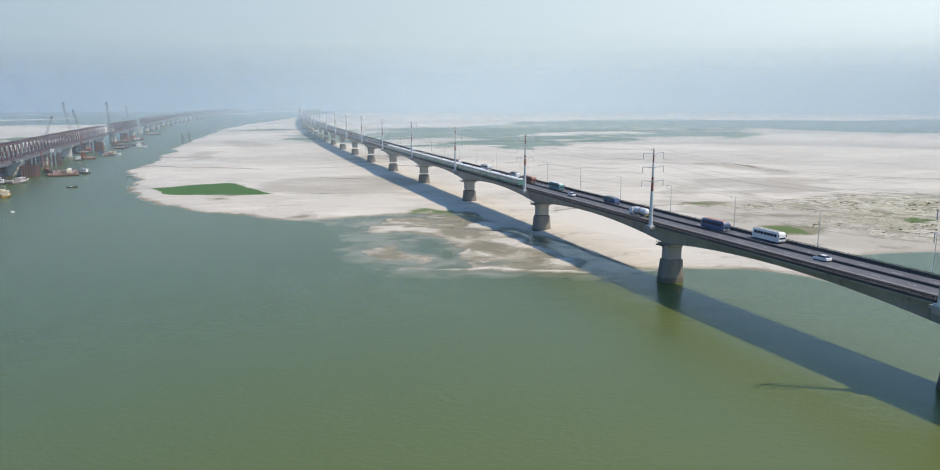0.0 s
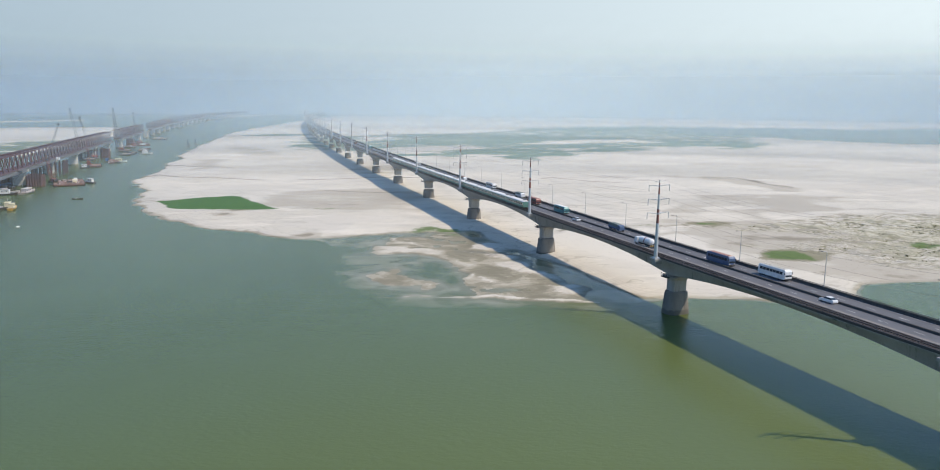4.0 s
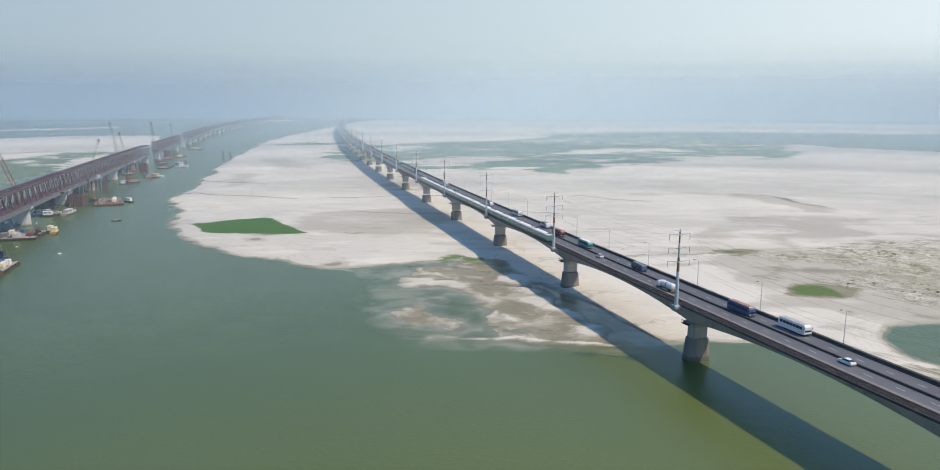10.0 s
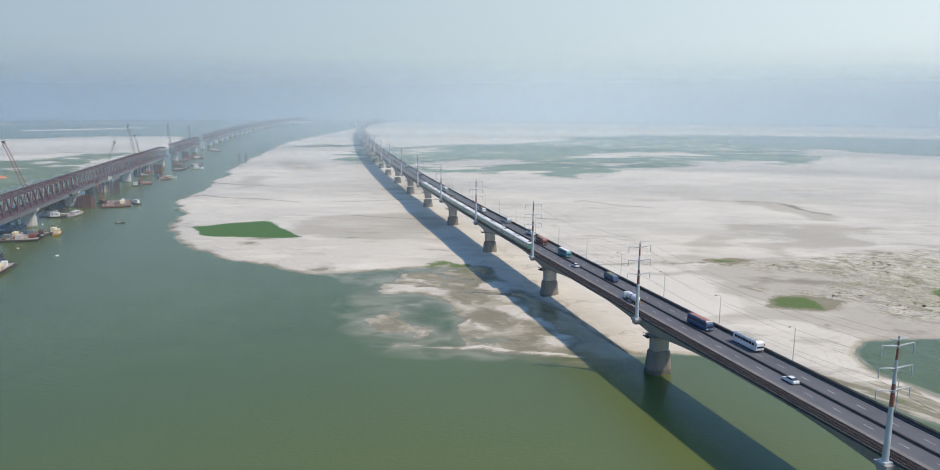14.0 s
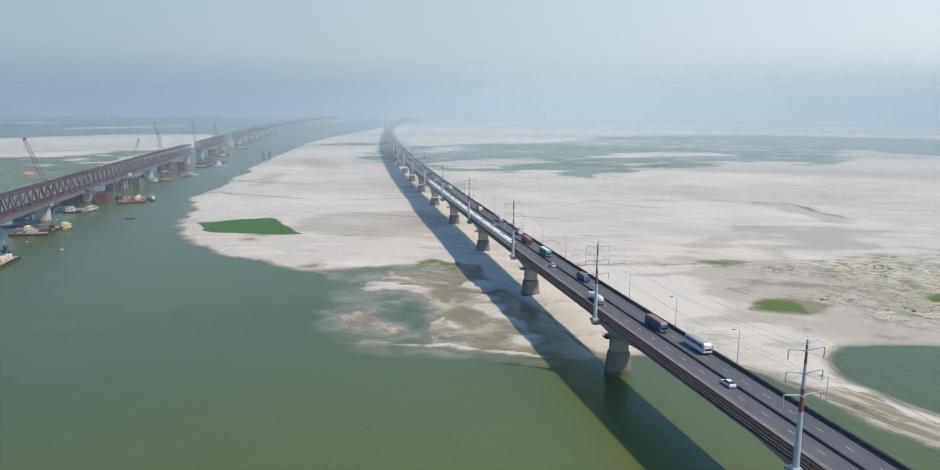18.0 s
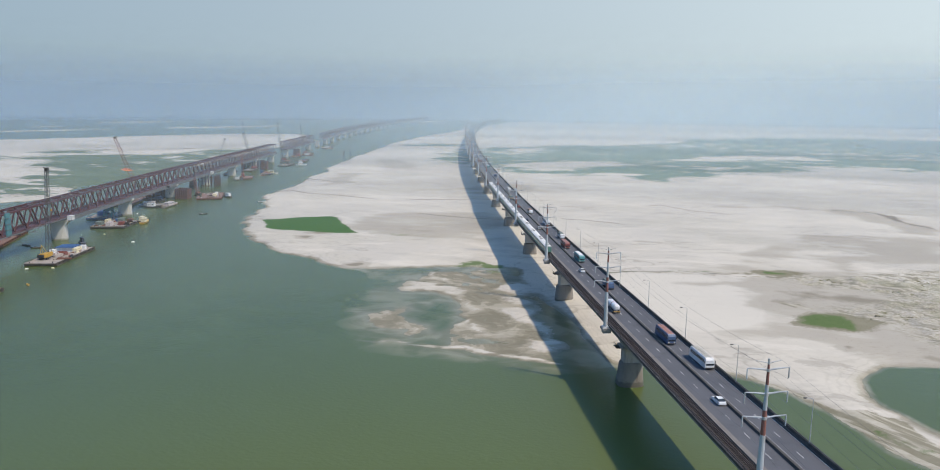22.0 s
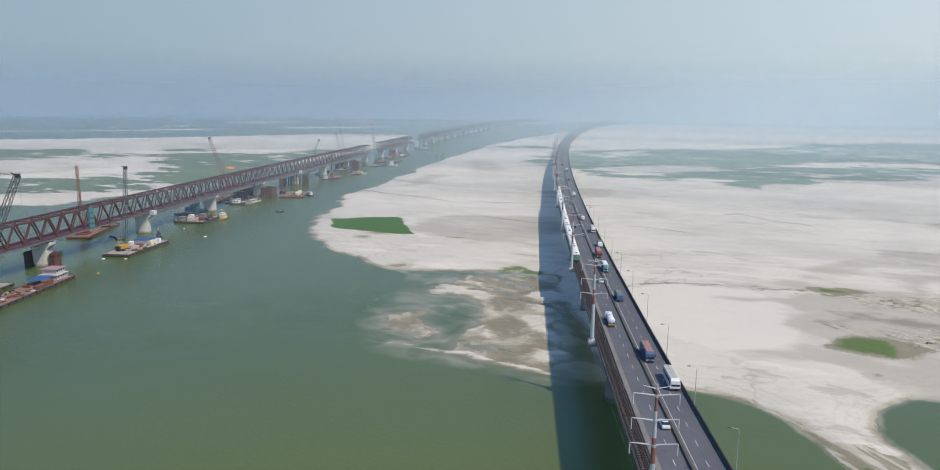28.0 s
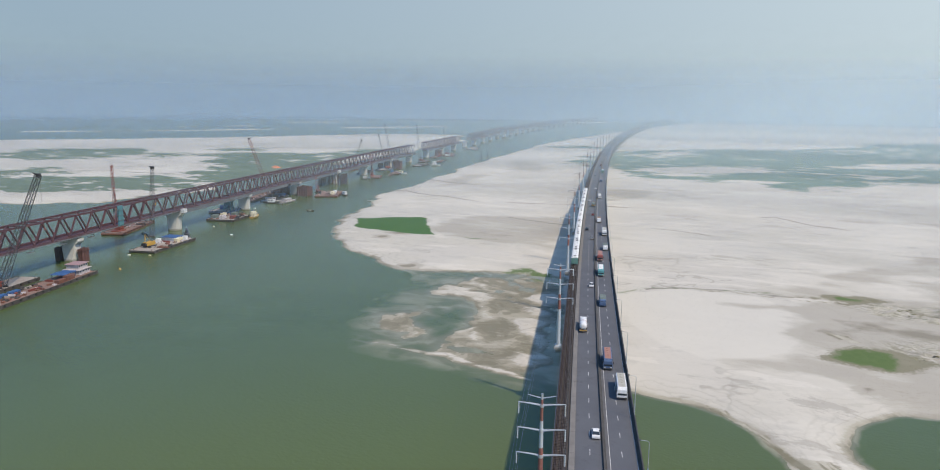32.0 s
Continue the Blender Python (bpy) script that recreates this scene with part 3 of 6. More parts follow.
for pts, wide in (([(134, 290.5), (139, 295), (146, 295)], 1.8), ([(142, 299), (154, 304)], 1.6), ([(161, 344), (167, 314)], 1.6), ([(176, 342), (184, 316)], 1.6), ([(160, 300), (176, 296)], 2.0), ([(150, 304), (162, 312)], 1.6)):
    damp = np.maximum(damp, 15 - 5 * np.maximum(line_distance(WX, WY, pts) - wide, -1) + layered(GX, GY * 1.5, 5, 103, 4) * 9)
GREYS = ([(-168, 512), (-159, 534), (-123, 559), (-85, 568), (-58, 540), (-55, 491), (-83, 456), (-123, 450), (-140, 465)], [(-400, 1070), (-360, 1075), (-290, 960), (-270, 900), (-310, 900), (-350, 980)], [(-345, 830), (-318, 838), (-282, 722), (-298, 706)], [(-150, 760), (-90, 800), (-70, 720), (-120, 690)])
for poly in GREYS:
    damp = np.maximum(damp, np.minimum(inside_distance(GX, GY, poly) * 0.9 + 2, 8) + layered(GX, GY, 30, 113, 4) * 5)
damp = np.maximum(damp, np.where(GX < -450, -4 + layered(GX, GY, 120, 105) * 6, -60))
RING = [(117.5, 315), (122, 330), (128.5, 338), (141, 339), (150, 336), (157, 330), (149, 318), (142.5, 311.5), (131, 312.5), (123, 312)]
FRINGE = [(95, 250), (105, 246), (114, 241), (122, 236.5), (131, 236), (138, 228), (146, 217), (168, 199), (198, 176), (190, 164), (165, 181), (142, 198), (129, 210), (119, 222), (112, 233), (104, 241)]
ring = inside_distance(GX, GY, RING) + layered(GX, GY, 6, 107) * 1.2
ring = np.maximum(ring, inside_distance(GX, GY, [(99, 400), (110, 419), (128, 428), (150, 421), (140, 409), (116, 398)]) - 3.5 + layered(GX, GY, 7, 93) * 4.5)
olive = np.maximum(np.full(GX.shape, -60.0), inside_distance(WX, WY, FRINGE) + layered(GX, GY, 8, 109, 4) * 3.0 - 0.5)
for pts, wide in (([(97, 249), (107, 241.5), (117, 228), (128, 209)], 3.4), ([(119, 347), (125, 342.5), (131, 338)], 1.6), ([(103, 396.5), (118, 399.5), (126, 398.5)], 1.6), ([(114, 412.5), (121, 409), (133, 417)], 2.6), ([(58, 389), (72, 394), (89, 400), (108, 410)], 0.7), ([(58, 389), (64, 391)], 1.6), ([(92, 252), (101, 247.5), (108, 241.5)], 0.7)):
    olive = np.maximum(olive, wide - line_distance(WX, WY, pts) + layered(GX, GY, 6, 111, 3) * 1.0)

verts = np.stack([GX, GY, height], -1).reshape(-1, 3)
rows_n, cols_n = GX.shape
idx = np.arange(rows_n * cols_n).reshape(rows_n, cols_n)
quads = np.stack([idx[:-1, :-1], idx[:-1, 1:], idx[1:, 1:], idx[1:, :-1]], -1).reshape(-1, 4)
gm = bpy.data.meshes.new("ground")
gm.from_pydata(verts.tolist(), [], quads.tolist())
gm.polygons.foreach_set("use_smooth", [True] * len(gm.polygons))
for name, values in (("field", field), ("meadow", np.maximum.reduce([meadow, westveg] + [np.minimum(inside_distance(GX, GY, w), 20) * 0.8 + layered(GX, GY, 40, 115) * 10 for w in GREENS])), ("tuft", tuft), ("scrub", scrub), ("crack", crack), ("damp", damp), ("pale", pale), ("olive", olive), ("ring", ring)):
    at = gm.attributes.new(name, "FLOAT", "POINT")
    at.data.foreach_set("value", np.clip(values, -60, 60).astype(np.float32).ravel())


def ground_material():
    m, nt, links, p = nodes_of("river sand")
    g = nt.new("ShaderNodeNewGeometry")
    pos = g.outputs["Position"]
    sep = nt.new("ShaderNodeSeparateXYZ")
    links.new(pos, sep.inputs[0])
    z = sep.outputs["Z"]
    broad = noise_node(nt, links, pos, 0.006, 9.0, 0.66, (1.0, 1.5, 1, 12))
    mid = noise_node(nt, links, pos, 0.035, 9.0, 0.68, (1.0, 1.3, 1, 8))
    fine = noise_node(nt, links, pos, 0.4, 6.0, 0.65)
    lines = noise_node(nt, links, pos, 0.014, 12.0, 0.72, (0.7, 2.0, 1, -12))
    lobes = noise_node(nt, links, pos, 0.010, 4.0, 0.5, (1, 1, 1, 30))
    col = mixer(nt, links, ramp(nt, links, broad, 0.40, 0.60), (0.53, 0.505, 0.442), (0.468, 0.444, 0.384))
    col = mixer(nt, links, ramp(nt, links, lobes, 0.49, 0.51, 0, 0.35), col, (0.46, 0.44, 0.40))
    col = mixer(nt, links, ramp(nt, links, mid, 0.56, 0.64, 0, 0.35), col, (0.37, 0.355, 0.325))
    col = mixer(nt, links, ramp(nt, links, lines, 0.585, 0.615, 0, 0.55), col, (0.31, 0.292, 0.255))
    col = mixer(nt, links, calc(nt, links, "MULTIPLY", veins(nt, links, pos, 0.008, 0.006), ramp(nt, links, lobes, 0.40, 0.60, 0.05, 0.5)), col, (0.25, 0.235, 0.20))
    col = mixer(nt, links, calc(nt, links, "MULTIPLY", veins(nt, links, pos, 0.03, 0.016, (1, 1.6, 1, 15)), ramp(nt, links, broad, 0.45, 0.60, 0.0, 0.4)), col, (0.30, 0.285, 0.25))
    plates = streaks(nt, links, pos, 8, 55, 16)
    col = mixer(nt, links, ramp(nt, links, plates, 0.58, 0.60, 0, 0.25), col, (0.40, 0.385, 0.34))
    col = mixer(nt, links, ramp(nt, links, plates, 0.42, 0.39, 0, 0.5), col, (0.58, 0.55, 0.485))
    col = mixer(nt, links, ramp(nt, links, fine, 0.5, 0.75, 0, 0.25), col, (0.38, 0.365, 0.335))
    pa = nt.new("ShaderNodeAttribute")
    pa.attribute_name = "pale"
    col = mixer(nt, links, ramp(nt, links, pa.outputs["Fac"], -0.8, 1.6, 0, 0.85), col, mixer(nt, links, fine, (0.552, 0.529, 0.468), (0.508, 0.485, 0.427)))
    # damp margin near the water line
    zn = calc(nt, links, "ADD", z, calc(nt, links, "MULTIPLY", calc(nt, links, "SUBTRACT", mid, 0.5), 0.4))
    rough_n = noise_node(nt, links, pos, 0.16, 8.0, 0.72, (1.0, 1.6, 1, 20))
    zn = calc(nt, links, "ADD", zn, calc(nt, links, "MULTIPLY", calc(nt, links, "SUBTRACT", fine, 0.5), 0.2))
    zn = calc(nt, links, "ADD", zn, calc(nt, links, "MULTIPLY", calc(nt, links, "SUBTRACT", rough_n, 0.5), 0.42))
    col = mixer(nt, links, ramp(nt, links, zn, 0.20, 0.36, 0.85, 0.0), col, (0.28, 0.263, 0.205))
    col = mixer(nt, links, ramp(nt, links, zn, 0.06, 0.20, 0.85, 0.0), col, (0.20, 0.189, 0.142))
    swirl = noise_node(nt, links, pos, 0.05, 6.0, 0.5)
    swirl.node.inputs["Distortion"].default_value = 1.5
    wet = calc(nt, links, "MULTIPLY", ramp(nt, links, z, 0.30, 0.55, 1.0, 0.0), ramp(nt, links, z, -0.6, -0.3))
    col = mixer(nt, links, calc(nt, links, "MULTIPLY", wet, ramp(nt, links, swirl, 0.52, 0.60, 0, 0.5)), col, (0.42, 0.395, 0.325))
    col = mixer(nt, links, calc(nt, links, "MULTIPLY", wet, ramp(nt, links, swirl, 0.45, 0.39, 0, 0.45)), col, (0.15, 0.141, 0.104))
    # strand lines left by the falling river
    step = calc(nt, links, "ABSOLUTE", calc(nt, links, "SUBTRACT", calc(nt, links, "FRACT", calc(nt, links, "ADD", calc(nt, links, "MULTIPLY", z, 4.5), calc(nt, links, "MULTIPLY", mid, 4.0))), 0.5))
    strand = calc(nt, links, "MULTIPLY", ramp(nt, links, step, 0.0, 0.22, 1.0, 0.0), calc(nt, links, "MULTIPLY", ramp(nt, links, z, 0.15, 0.4), ramp(nt, links, z, 0.9, 1.35, 0.24, 0.0)))
    col = mixer(nt, links, calc(nt, links, "MULTIPLY", strand, ramp(nt, links, broad, 0.4, 0.6, 0.5, 1.0)), col, (0.27, 0.25, 0.20))

    def attr(name):
        a = nt.new("ShaderNodeAttribute")
        a.attribute_name = name
        return a.outputs["Fac"]

    dampf = ramp(nt, links, calc(nt, links, "ADD", attr("damp"), calc(nt, links, "MULTIPLY", calc(nt, links, "SUBTRACT", lines, 0.5), 60.0)), -4, 10, 0, 0.7)
    col = mixer(nt, links, dampf, col, (0.335, 0.312, 0.262))
    wetf = ramp(nt, links, calc(nt, links, "ADD", attr("damp"), calc(nt, links, "MULTIPLY", calc(nt, links, "SUBTRACT", mid, 0.5), 40.0)), 20, 30, 0, 0.75)
    col = mixer(nt, links, wetf, col, (0.19, 0.172, 0.13))
    ck = ramp(nt, links, calc(nt, links, "ADD", attr("crack"), calc(nt, links, "MULTIPLY", calc(nt, links, "SUBTRACT", mid, 0.5), 5.0)), 0.4, 1.8, 0.8, 0)
    col = mixer(nt, links, ck, col, (0.17, 0.155, 0.13))
    wiggle = calc(nt, links, "MULTIPLY", calc(nt, links, "SUBTRACT", fine, 0.5), 8.0)
    far_w = calc(nt, links, "MULTIPLY", calc(nt, links, "SUBTRACT", lines, 0.5), 110.0)
    scr0 = ramp(nt, links, attr("scrub"), -4, 10)
    col = mixer(nt, links, calc(nt, links, "MULTIPLY", scr0, ramp(nt, links, rough_n, 0.47, 0.52, 0, 0.7)), col, (0.36, 0.345, 0.275))
    col = mixer(nt, links, calc(nt, links, "MULTIPLY", scr0, ramp(nt, links, rough_n, 0.56, 0.59, 0, 0.7)), col, (0.185, 0.175, 0.125))
    hum = noise_node(nt, links, pos, 0.62, 8.0, 0.75, (1.0, 1.7, 1, -25))
    col = mixer(nt, links, calc(nt, links, "MULTIPLY", scr0, ramp(nt, links, hum, 0.53, 0.58, 0, 0.75)), col, (0.21, 0.20, 0.145))
    col = mixer(nt, links, calc(nt, links, "MULTIPLY", scr0, ramp(nt, links, hum, 0.46, 0.41, 0, 0.65)), col, (0.52, 0.50, 0.44))
    swept = streaks(nt, links, pos, -32, 20, 3.2)
    col = mixer(nt, links, calc(nt, links, "MULTIPLY", scr0, ramp(nt, links, swept, 0.54, 0.60, 0, 0.7)), col, (0.225, 0.21, 0.16))
    scr = ramp(nt, links, calc(nt, links, "ADD", attr("scrub"), calc(nt, links, "MULTIPLY", calc(nt, links, "SUBTRACT", mid, 0.5), 200.0)), 22, 34, 0, 0.25)
    col = mixer(nt, links, scr, col, (0.20, 0.21, 0.105))
    fleck = noise_node(nt, links, pos, 0.030, 9.0, 0.75, (0.6, 1.0, 1, -8))
    far_w = calc(nt, links, "ADD", far_w, calc(nt, links, "MULTIPLY", calc(nt, links, "SUBTRACT", fleck, 0.5), 230.0))
    mead = ramp(nt, links, calc(nt, links, "ADD", attr("meadow"), far_w), -1.5, 2.5, 0, 0.88)
    scrubby = mixer(nt, links, ramp(nt, links, mid, 0.35, 0.65), (0.055, 0.105, 0.062), (0.095, 0.15, 0.095))
    # wet meadow green, with the blue of distant haze mixed into the colour
    hazy_wetland = mixer(nt, links, ramp(nt, links, mid, 0.35, 0.65), (0.078, 0.158, 0.125), (0.13, 0.20, 0.16))
    col = mixer(nt, links, mead, col, mixer(nt, links, ramp(nt, links, sep.outputs["X"], -480, -360), scrubby, hazy_wetland))
    # low bushes dotted along the edges of the western green
    dots = noise_node(nt, links, pos, 0.11, 7.0, 0.75, (0.7, 1.3, 1, 35))
    edge = calc(nt, links, "MULTIPLY", ramp(nt, links, attr("meadow"), -34, -8), ramp(nt, links, sep.outputs["X"], -500, -470, 1, 0))
    col = mixer(nt, links, calc(nt, links, "MULTIPLY", edge, ramp(nt, links, dots, 0.57, 0.61, 0, 0.8)), col, (0.058, 0.098, 0.066))
    drift = streaks(nt, links, pos, -46, 24, 3.0)
    shore = mixer(nt, links, ramp(nt, links, drift, 0.44, 0.58), (0.168, 0.156, 0.105), (0.44, 0.415, 0.345))
    olv = ramp(nt, links, calc(nt, links, "ADD", attr("olive"), calc(nt, links, "MULTIPLY", calc(nt, links, "SUBTRACT", fine, 0.5), 5.0)), -0.6, 1.2, 0, 0.85)
    col = mixer(nt, links, olv, col, mixer(nt, links, ramp(nt, links, rough_n, 0.35, 0.65, 0.0, 0.5), shore, (0.21, 0.20, 0.14)))
    rng = ramp(nt, links, calc(nt, links, "ADD", attr("ring"), calc(nt, links, "MULTIPLY", calc(nt, links, "SUBTRACT", hum, 0.5), 14.0)), -1.0, 2.0, 0, 0.85)
    col = mixer(nt, links, rng, col, mixer(nt, links, fine, (0.15, 0.145, 0.092), (0.22, 0.205, 0.14)))
    tuf = ramp(nt, links, calc(nt, links, "ADD", attr("tuft"), wiggle), -1, 3, 0, 0.9)
    col = mixer(nt, links, tuf, col, mixer(nt, links, fine, (0.060, 0.118, 0.034), (0.105, 0.155, 0.055)))
    fld = ramp(nt, links, calc(nt, links, "ADD", attr("field"), calc(nt, links, "MULTIPLY", calc(nt, links, "SUBTRACT", fine, 0.5), 5.0)), -1.0, 1.2)
    col = mixer(nt, links, fld, col, mixer(nt, links, mid, (0.042, 0.115, 0.034), (0.072, 0.145, 0.050)))
    links.new(col, p.inputs["Base Color"])
    p.inputs["Roughness"].default_value = 0.95
    p.inputs["Specular IOR Level"].default_value = 0.1
    b = nt.new("ShaderNodeBump")
    b.inputs["Strength"].default_value = 0.5
    b.inputs["Distance"].default_value = 0.6
    links.new(mid, b.inputs["Height"])
    links.new(b.outputs[0], p.inputs["Normal"])
    return m


gm.materials.append(ground_material())
tagged(new("ground", gm), "pale river sand flats with damp margins and green patches", "ground", kind="structure")


def water_material():
    m, nt, links, p = nodes_of("river water")
    g = nt.new("ShaderNodeNewGeometry")
    pos = g.outputs["Position"]
    murk = noise_node(nt, links, pos, 0.008, 5.0, 0.55)
    col = mixer(nt, links, ramp(nt, links, murk, 0.3, 0.7), (0.061, 0.090, 0.031), (0.073, 0.105, 0.038))
    # lighter, more olive water around one point, fading outwards
    far_off = nt.new("ShaderNodeVectorMath")
    far_off.operation = "DISTANCE"
    far_off.inputs[1].default_value = (85, 75, 0)
    links.new(pos, far_off.inputs[0])
    olive_reach = calc(nt, links, "ADD", far_off.outputs["Value"], calc(nt, links, "MULTIPLY", calc(nt, links, "SUBTRACT", murk, 0.5), 120.0))
    col = mixer(nt, links, ramp(nt, links, olive_reach, 40, 250, 0.85, 0.0), col, (0.097, 0.124, 0.037))
    sh = nt.new("ShaderNodeAttribute")
    sh.attribute_name = "depth"
    bed = noise_node(nt, links, pos, 0.06, 5.0, 0.6)
    dd = calc(nt, links, "ADD", sh.outputs["Fac"], calc(nt, links, "MULTIPLY", calc(nt, links, "SUBTRACT", bed, 0.5), 0.35))
    eddy = noise_node(nt, links, pos, 0.04, 6.0, 0.5)
    eddy.node.inputs["Distortion"].default_value = 1.5
    bottom = mixer(nt, links, ramp(nt, links, eddy, 0.48, 0.60), (0.195, 0.188, 0.13), (0.28, 0.265, 0.19))
    dd = calc(nt, links, "ADD", dd, ramp(nt, links, eddy, 0.36, 0.62, 0.14, -0.08))
    col = mixer(nt, links, ramp(nt, links, dd, 0.0, 0.8, 0.78, 0.0), col, bottom)
    links.new(col, p.inputs["Base Color"])
    p.inputs["Roughness"].default_value = 0.27
    p.inputs["IOR"].default_value = 1.33
    w1 = noise_node(nt, links, pos, 0.5, 6.0, 0.6, (1.0, 1.7, 1, 25))
    w2 = noise_node(nt, links, pos, 0.05, 4.0, 0.55)
    b = nt.new("ShaderNodeBump")
    b.inputs["Strength"].default_value = 0.3
    b.inputs["Distance"].default_value = 0.25
    links.new(calc(nt, links, "ADD", w1, calc(nt, links, "MULTIPLY", w2, 2.0)), b.inputs["Height"])
    links.new(b.outputs[0], p.inputs["Normal"])
    return m


WATER = water_material()
flat = verts.copy()
flat[:, 2] = 0.0
wm = bpy.data.meshes.new("water")
wm.from_pydata(flat.tolist(), [], quads.tolist())
wm.materials.append(WATER)
at = wm.attributes.new("depth", "FLOAT", "POINT")
at.data.foreach_set("value", np.clip(-height, 0, 3).astype(np.float32).ravel())
tagged(new("water", wm), "murky green river with faint ripples", "water", kind="structure")


# ---- low scarps cut into the dry sand ----
SCARP = surface("dark damp scarp", (0.155, 0.14, 0.115), (0.12, 0.11, 0.09), 0.95, 0, 0.2, 2.0, 0.2, (0.20, 0.185, 0.155))
for n, (pts, wide) in enumerate((([(-318, 640), (-307, 652), (-277, 634), (-237, 627), (-190, 613.5)], 1.3), ([(-172, 624), (-140, 634), (-109, 648), (-60, 655)], 0.9), ([(-345, 760), (-310, 742), (-262, 735)], 1.0),
                                 ([(43, 655), (53, 666), (67, 652.5), (83, 638), (99, 634), (112, 627)], 0.8), ([(-16, 560), (12, 556), (32, 548)], 0.6), ([(-130, 546), (-80, 536), (-48, 540)], 0.6), ([(-790, 544), (-779, 582), (-758, 608), (-701, 608), (-631, 630)], 1.1), ([(-945, 1085), (-875, 1130), (-805, 1200)], 2.4))):
    r = random.Random(n)
    path = []
    for (ax, ay), (bx, by) in zip(pts, pts[1:]):
        for i in range(14):
            path.append(Vector((ax + (bx - ax) * i / 14 + r.uniform(-0.5, 0.5), ay + (by - ay) * i / 14 + r.uniform(-0.9, 0.9), 0)))
    ring = []
    for i, p in enumerate(path[:-1]):
        d = (path[i + 1] - p).normalized()
        side = Vector((-d.y, d.x, 0))
        w = wide * r.uniform(0.35, 1.1) * min(1, i / 4 + 0.15, (len(path) - 2 - i) / 6 + 0.15)
        j, k = int(np.abs(gy - p.y).argmin()), int(np.abs(gx - p.x).argmin())
        z = float(height[max(j - 1, 0):j + 2, max(k - 1, 0):k + 2].max())
        ring.append([p + side * w + Vector((0, 0, z - 0.6)), p - side * w + Vector((0, 0, z - 0.6)), p - side * w * 0.8 + Vector((0, 0, z + 0.04)), p + side * w * 0.6 + Vector((0, 0, z + 0.10))])
    tagged(new("sand_scarp", Shape().loft(ring).mesh("sand_scarp", SCARP)), "dark wandering scarp in the pale sand", "scarp", kind="structure")


# ---- haze: curved tinted sheets in place of hazy air ----
def haze_material(name, amount, top, radius):
    m = bpy.data.materials.new(name)
    m.use_nodes = True
    nt, links = m.node_tree.nodes, m.node_tree.links
    nt.clear()
    g = nt.new("ShaderNodeNewGeometry")
    sep = nt.new("ShaderNodeSeparateXYZ")
    links.new(g.outputs["Position"], sep.inputs[0])
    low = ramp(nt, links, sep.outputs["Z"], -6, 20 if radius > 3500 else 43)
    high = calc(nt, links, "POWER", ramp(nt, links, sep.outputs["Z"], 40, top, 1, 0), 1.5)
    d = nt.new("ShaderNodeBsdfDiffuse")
    # thinner over the western channel; painted bluer and darker away from the sun
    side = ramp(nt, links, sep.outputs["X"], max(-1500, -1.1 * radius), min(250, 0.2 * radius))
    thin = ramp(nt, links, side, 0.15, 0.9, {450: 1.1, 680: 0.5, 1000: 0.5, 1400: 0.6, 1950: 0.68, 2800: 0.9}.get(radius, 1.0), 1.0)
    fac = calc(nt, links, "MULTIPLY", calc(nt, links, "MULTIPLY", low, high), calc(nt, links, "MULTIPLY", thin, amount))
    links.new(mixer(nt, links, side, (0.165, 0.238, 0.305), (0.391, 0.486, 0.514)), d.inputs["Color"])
    t = nt.new("ShaderNodeBsdfTransparent")
    mx = nt.new("ShaderNodeMixShader")
    links.new(fac, mx.inputs[0])
    links.new(t.outputs[0], mx.inputs[1])
    links.new(d.outputs[0], mx.inputs[2])
    o = nt.new("ShaderNodeOutputMaterial")
    links.new(mx.outputs[0], o.inputs[0])
    return m


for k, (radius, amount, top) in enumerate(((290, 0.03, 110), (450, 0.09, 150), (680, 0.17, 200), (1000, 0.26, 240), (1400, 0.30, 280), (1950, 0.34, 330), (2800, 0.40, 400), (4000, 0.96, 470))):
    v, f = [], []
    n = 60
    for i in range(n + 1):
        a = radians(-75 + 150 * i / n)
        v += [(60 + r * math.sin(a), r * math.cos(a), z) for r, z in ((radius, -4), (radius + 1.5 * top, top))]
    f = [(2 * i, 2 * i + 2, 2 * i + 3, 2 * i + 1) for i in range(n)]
    veil = new("haze_sheet", mesh_of("haze", v, f, haze_material("river haze", amount, top, radius), True))
    tagged(veil, "curved translucent sheet tinted as pale blue river haze", "haze", kind="structure")


# ---- low scrub on the damp sand ----
SCRUB_GREEN = surface("dry scrub", (0.20, 0.20, 0.10), (0.27, 0.25, 0.16), 0.95, 0, 0.05, 0.8, 0.0)
rs = np.random.RandomState(12)
sx, sy = rs.uniform(110, 300, 9000), rs.uniform(305, 425, 9000)
dens = inside_distance(sx, sy, SCRUB) / 20 + layered(sx, sy * 1.4, 16, 171) * 1.2
keep = np.nonzero(dens > 1.0)[0][:2600]
sv, sf = [], []
for i in keep:
    x, y, r = sx[i], sy[i], rs.uniform(0.35, 1.1)
    for b in range(5):
        a = rs.uniform(0, 6.28)
        n = len(sv)
        ex, ey = x + math.cos(a) * r, y + math.sin(a) * r
        sv += [(x, y, 1.0), (ex - math.sin(a) * r * 0.3, ey + math.cos(a) * r * 0.3, 1.25 + rs.uniform(0.2, 0.55) * r), (ex + math.sin(a) * r * 0.3, ey - math.cos(a) * r * 0.3, 1.25 + rs.uniform(0.2, 0.5) * r)]
        sf.append((n, n + 1, n + 2))
tagged(new("scrub", mesh_of("scrub", sv, sf, SCRUB_GREEN)), "sparse dry olive scrub on damp sand", "scrub", kind="stuff")


# ---- road bridge ----
road_bridge = thing("road_bridge", "long grey concrete box-girder bridge with road and railway", "bridge", m=Matrix.Translation(road.at(0)))


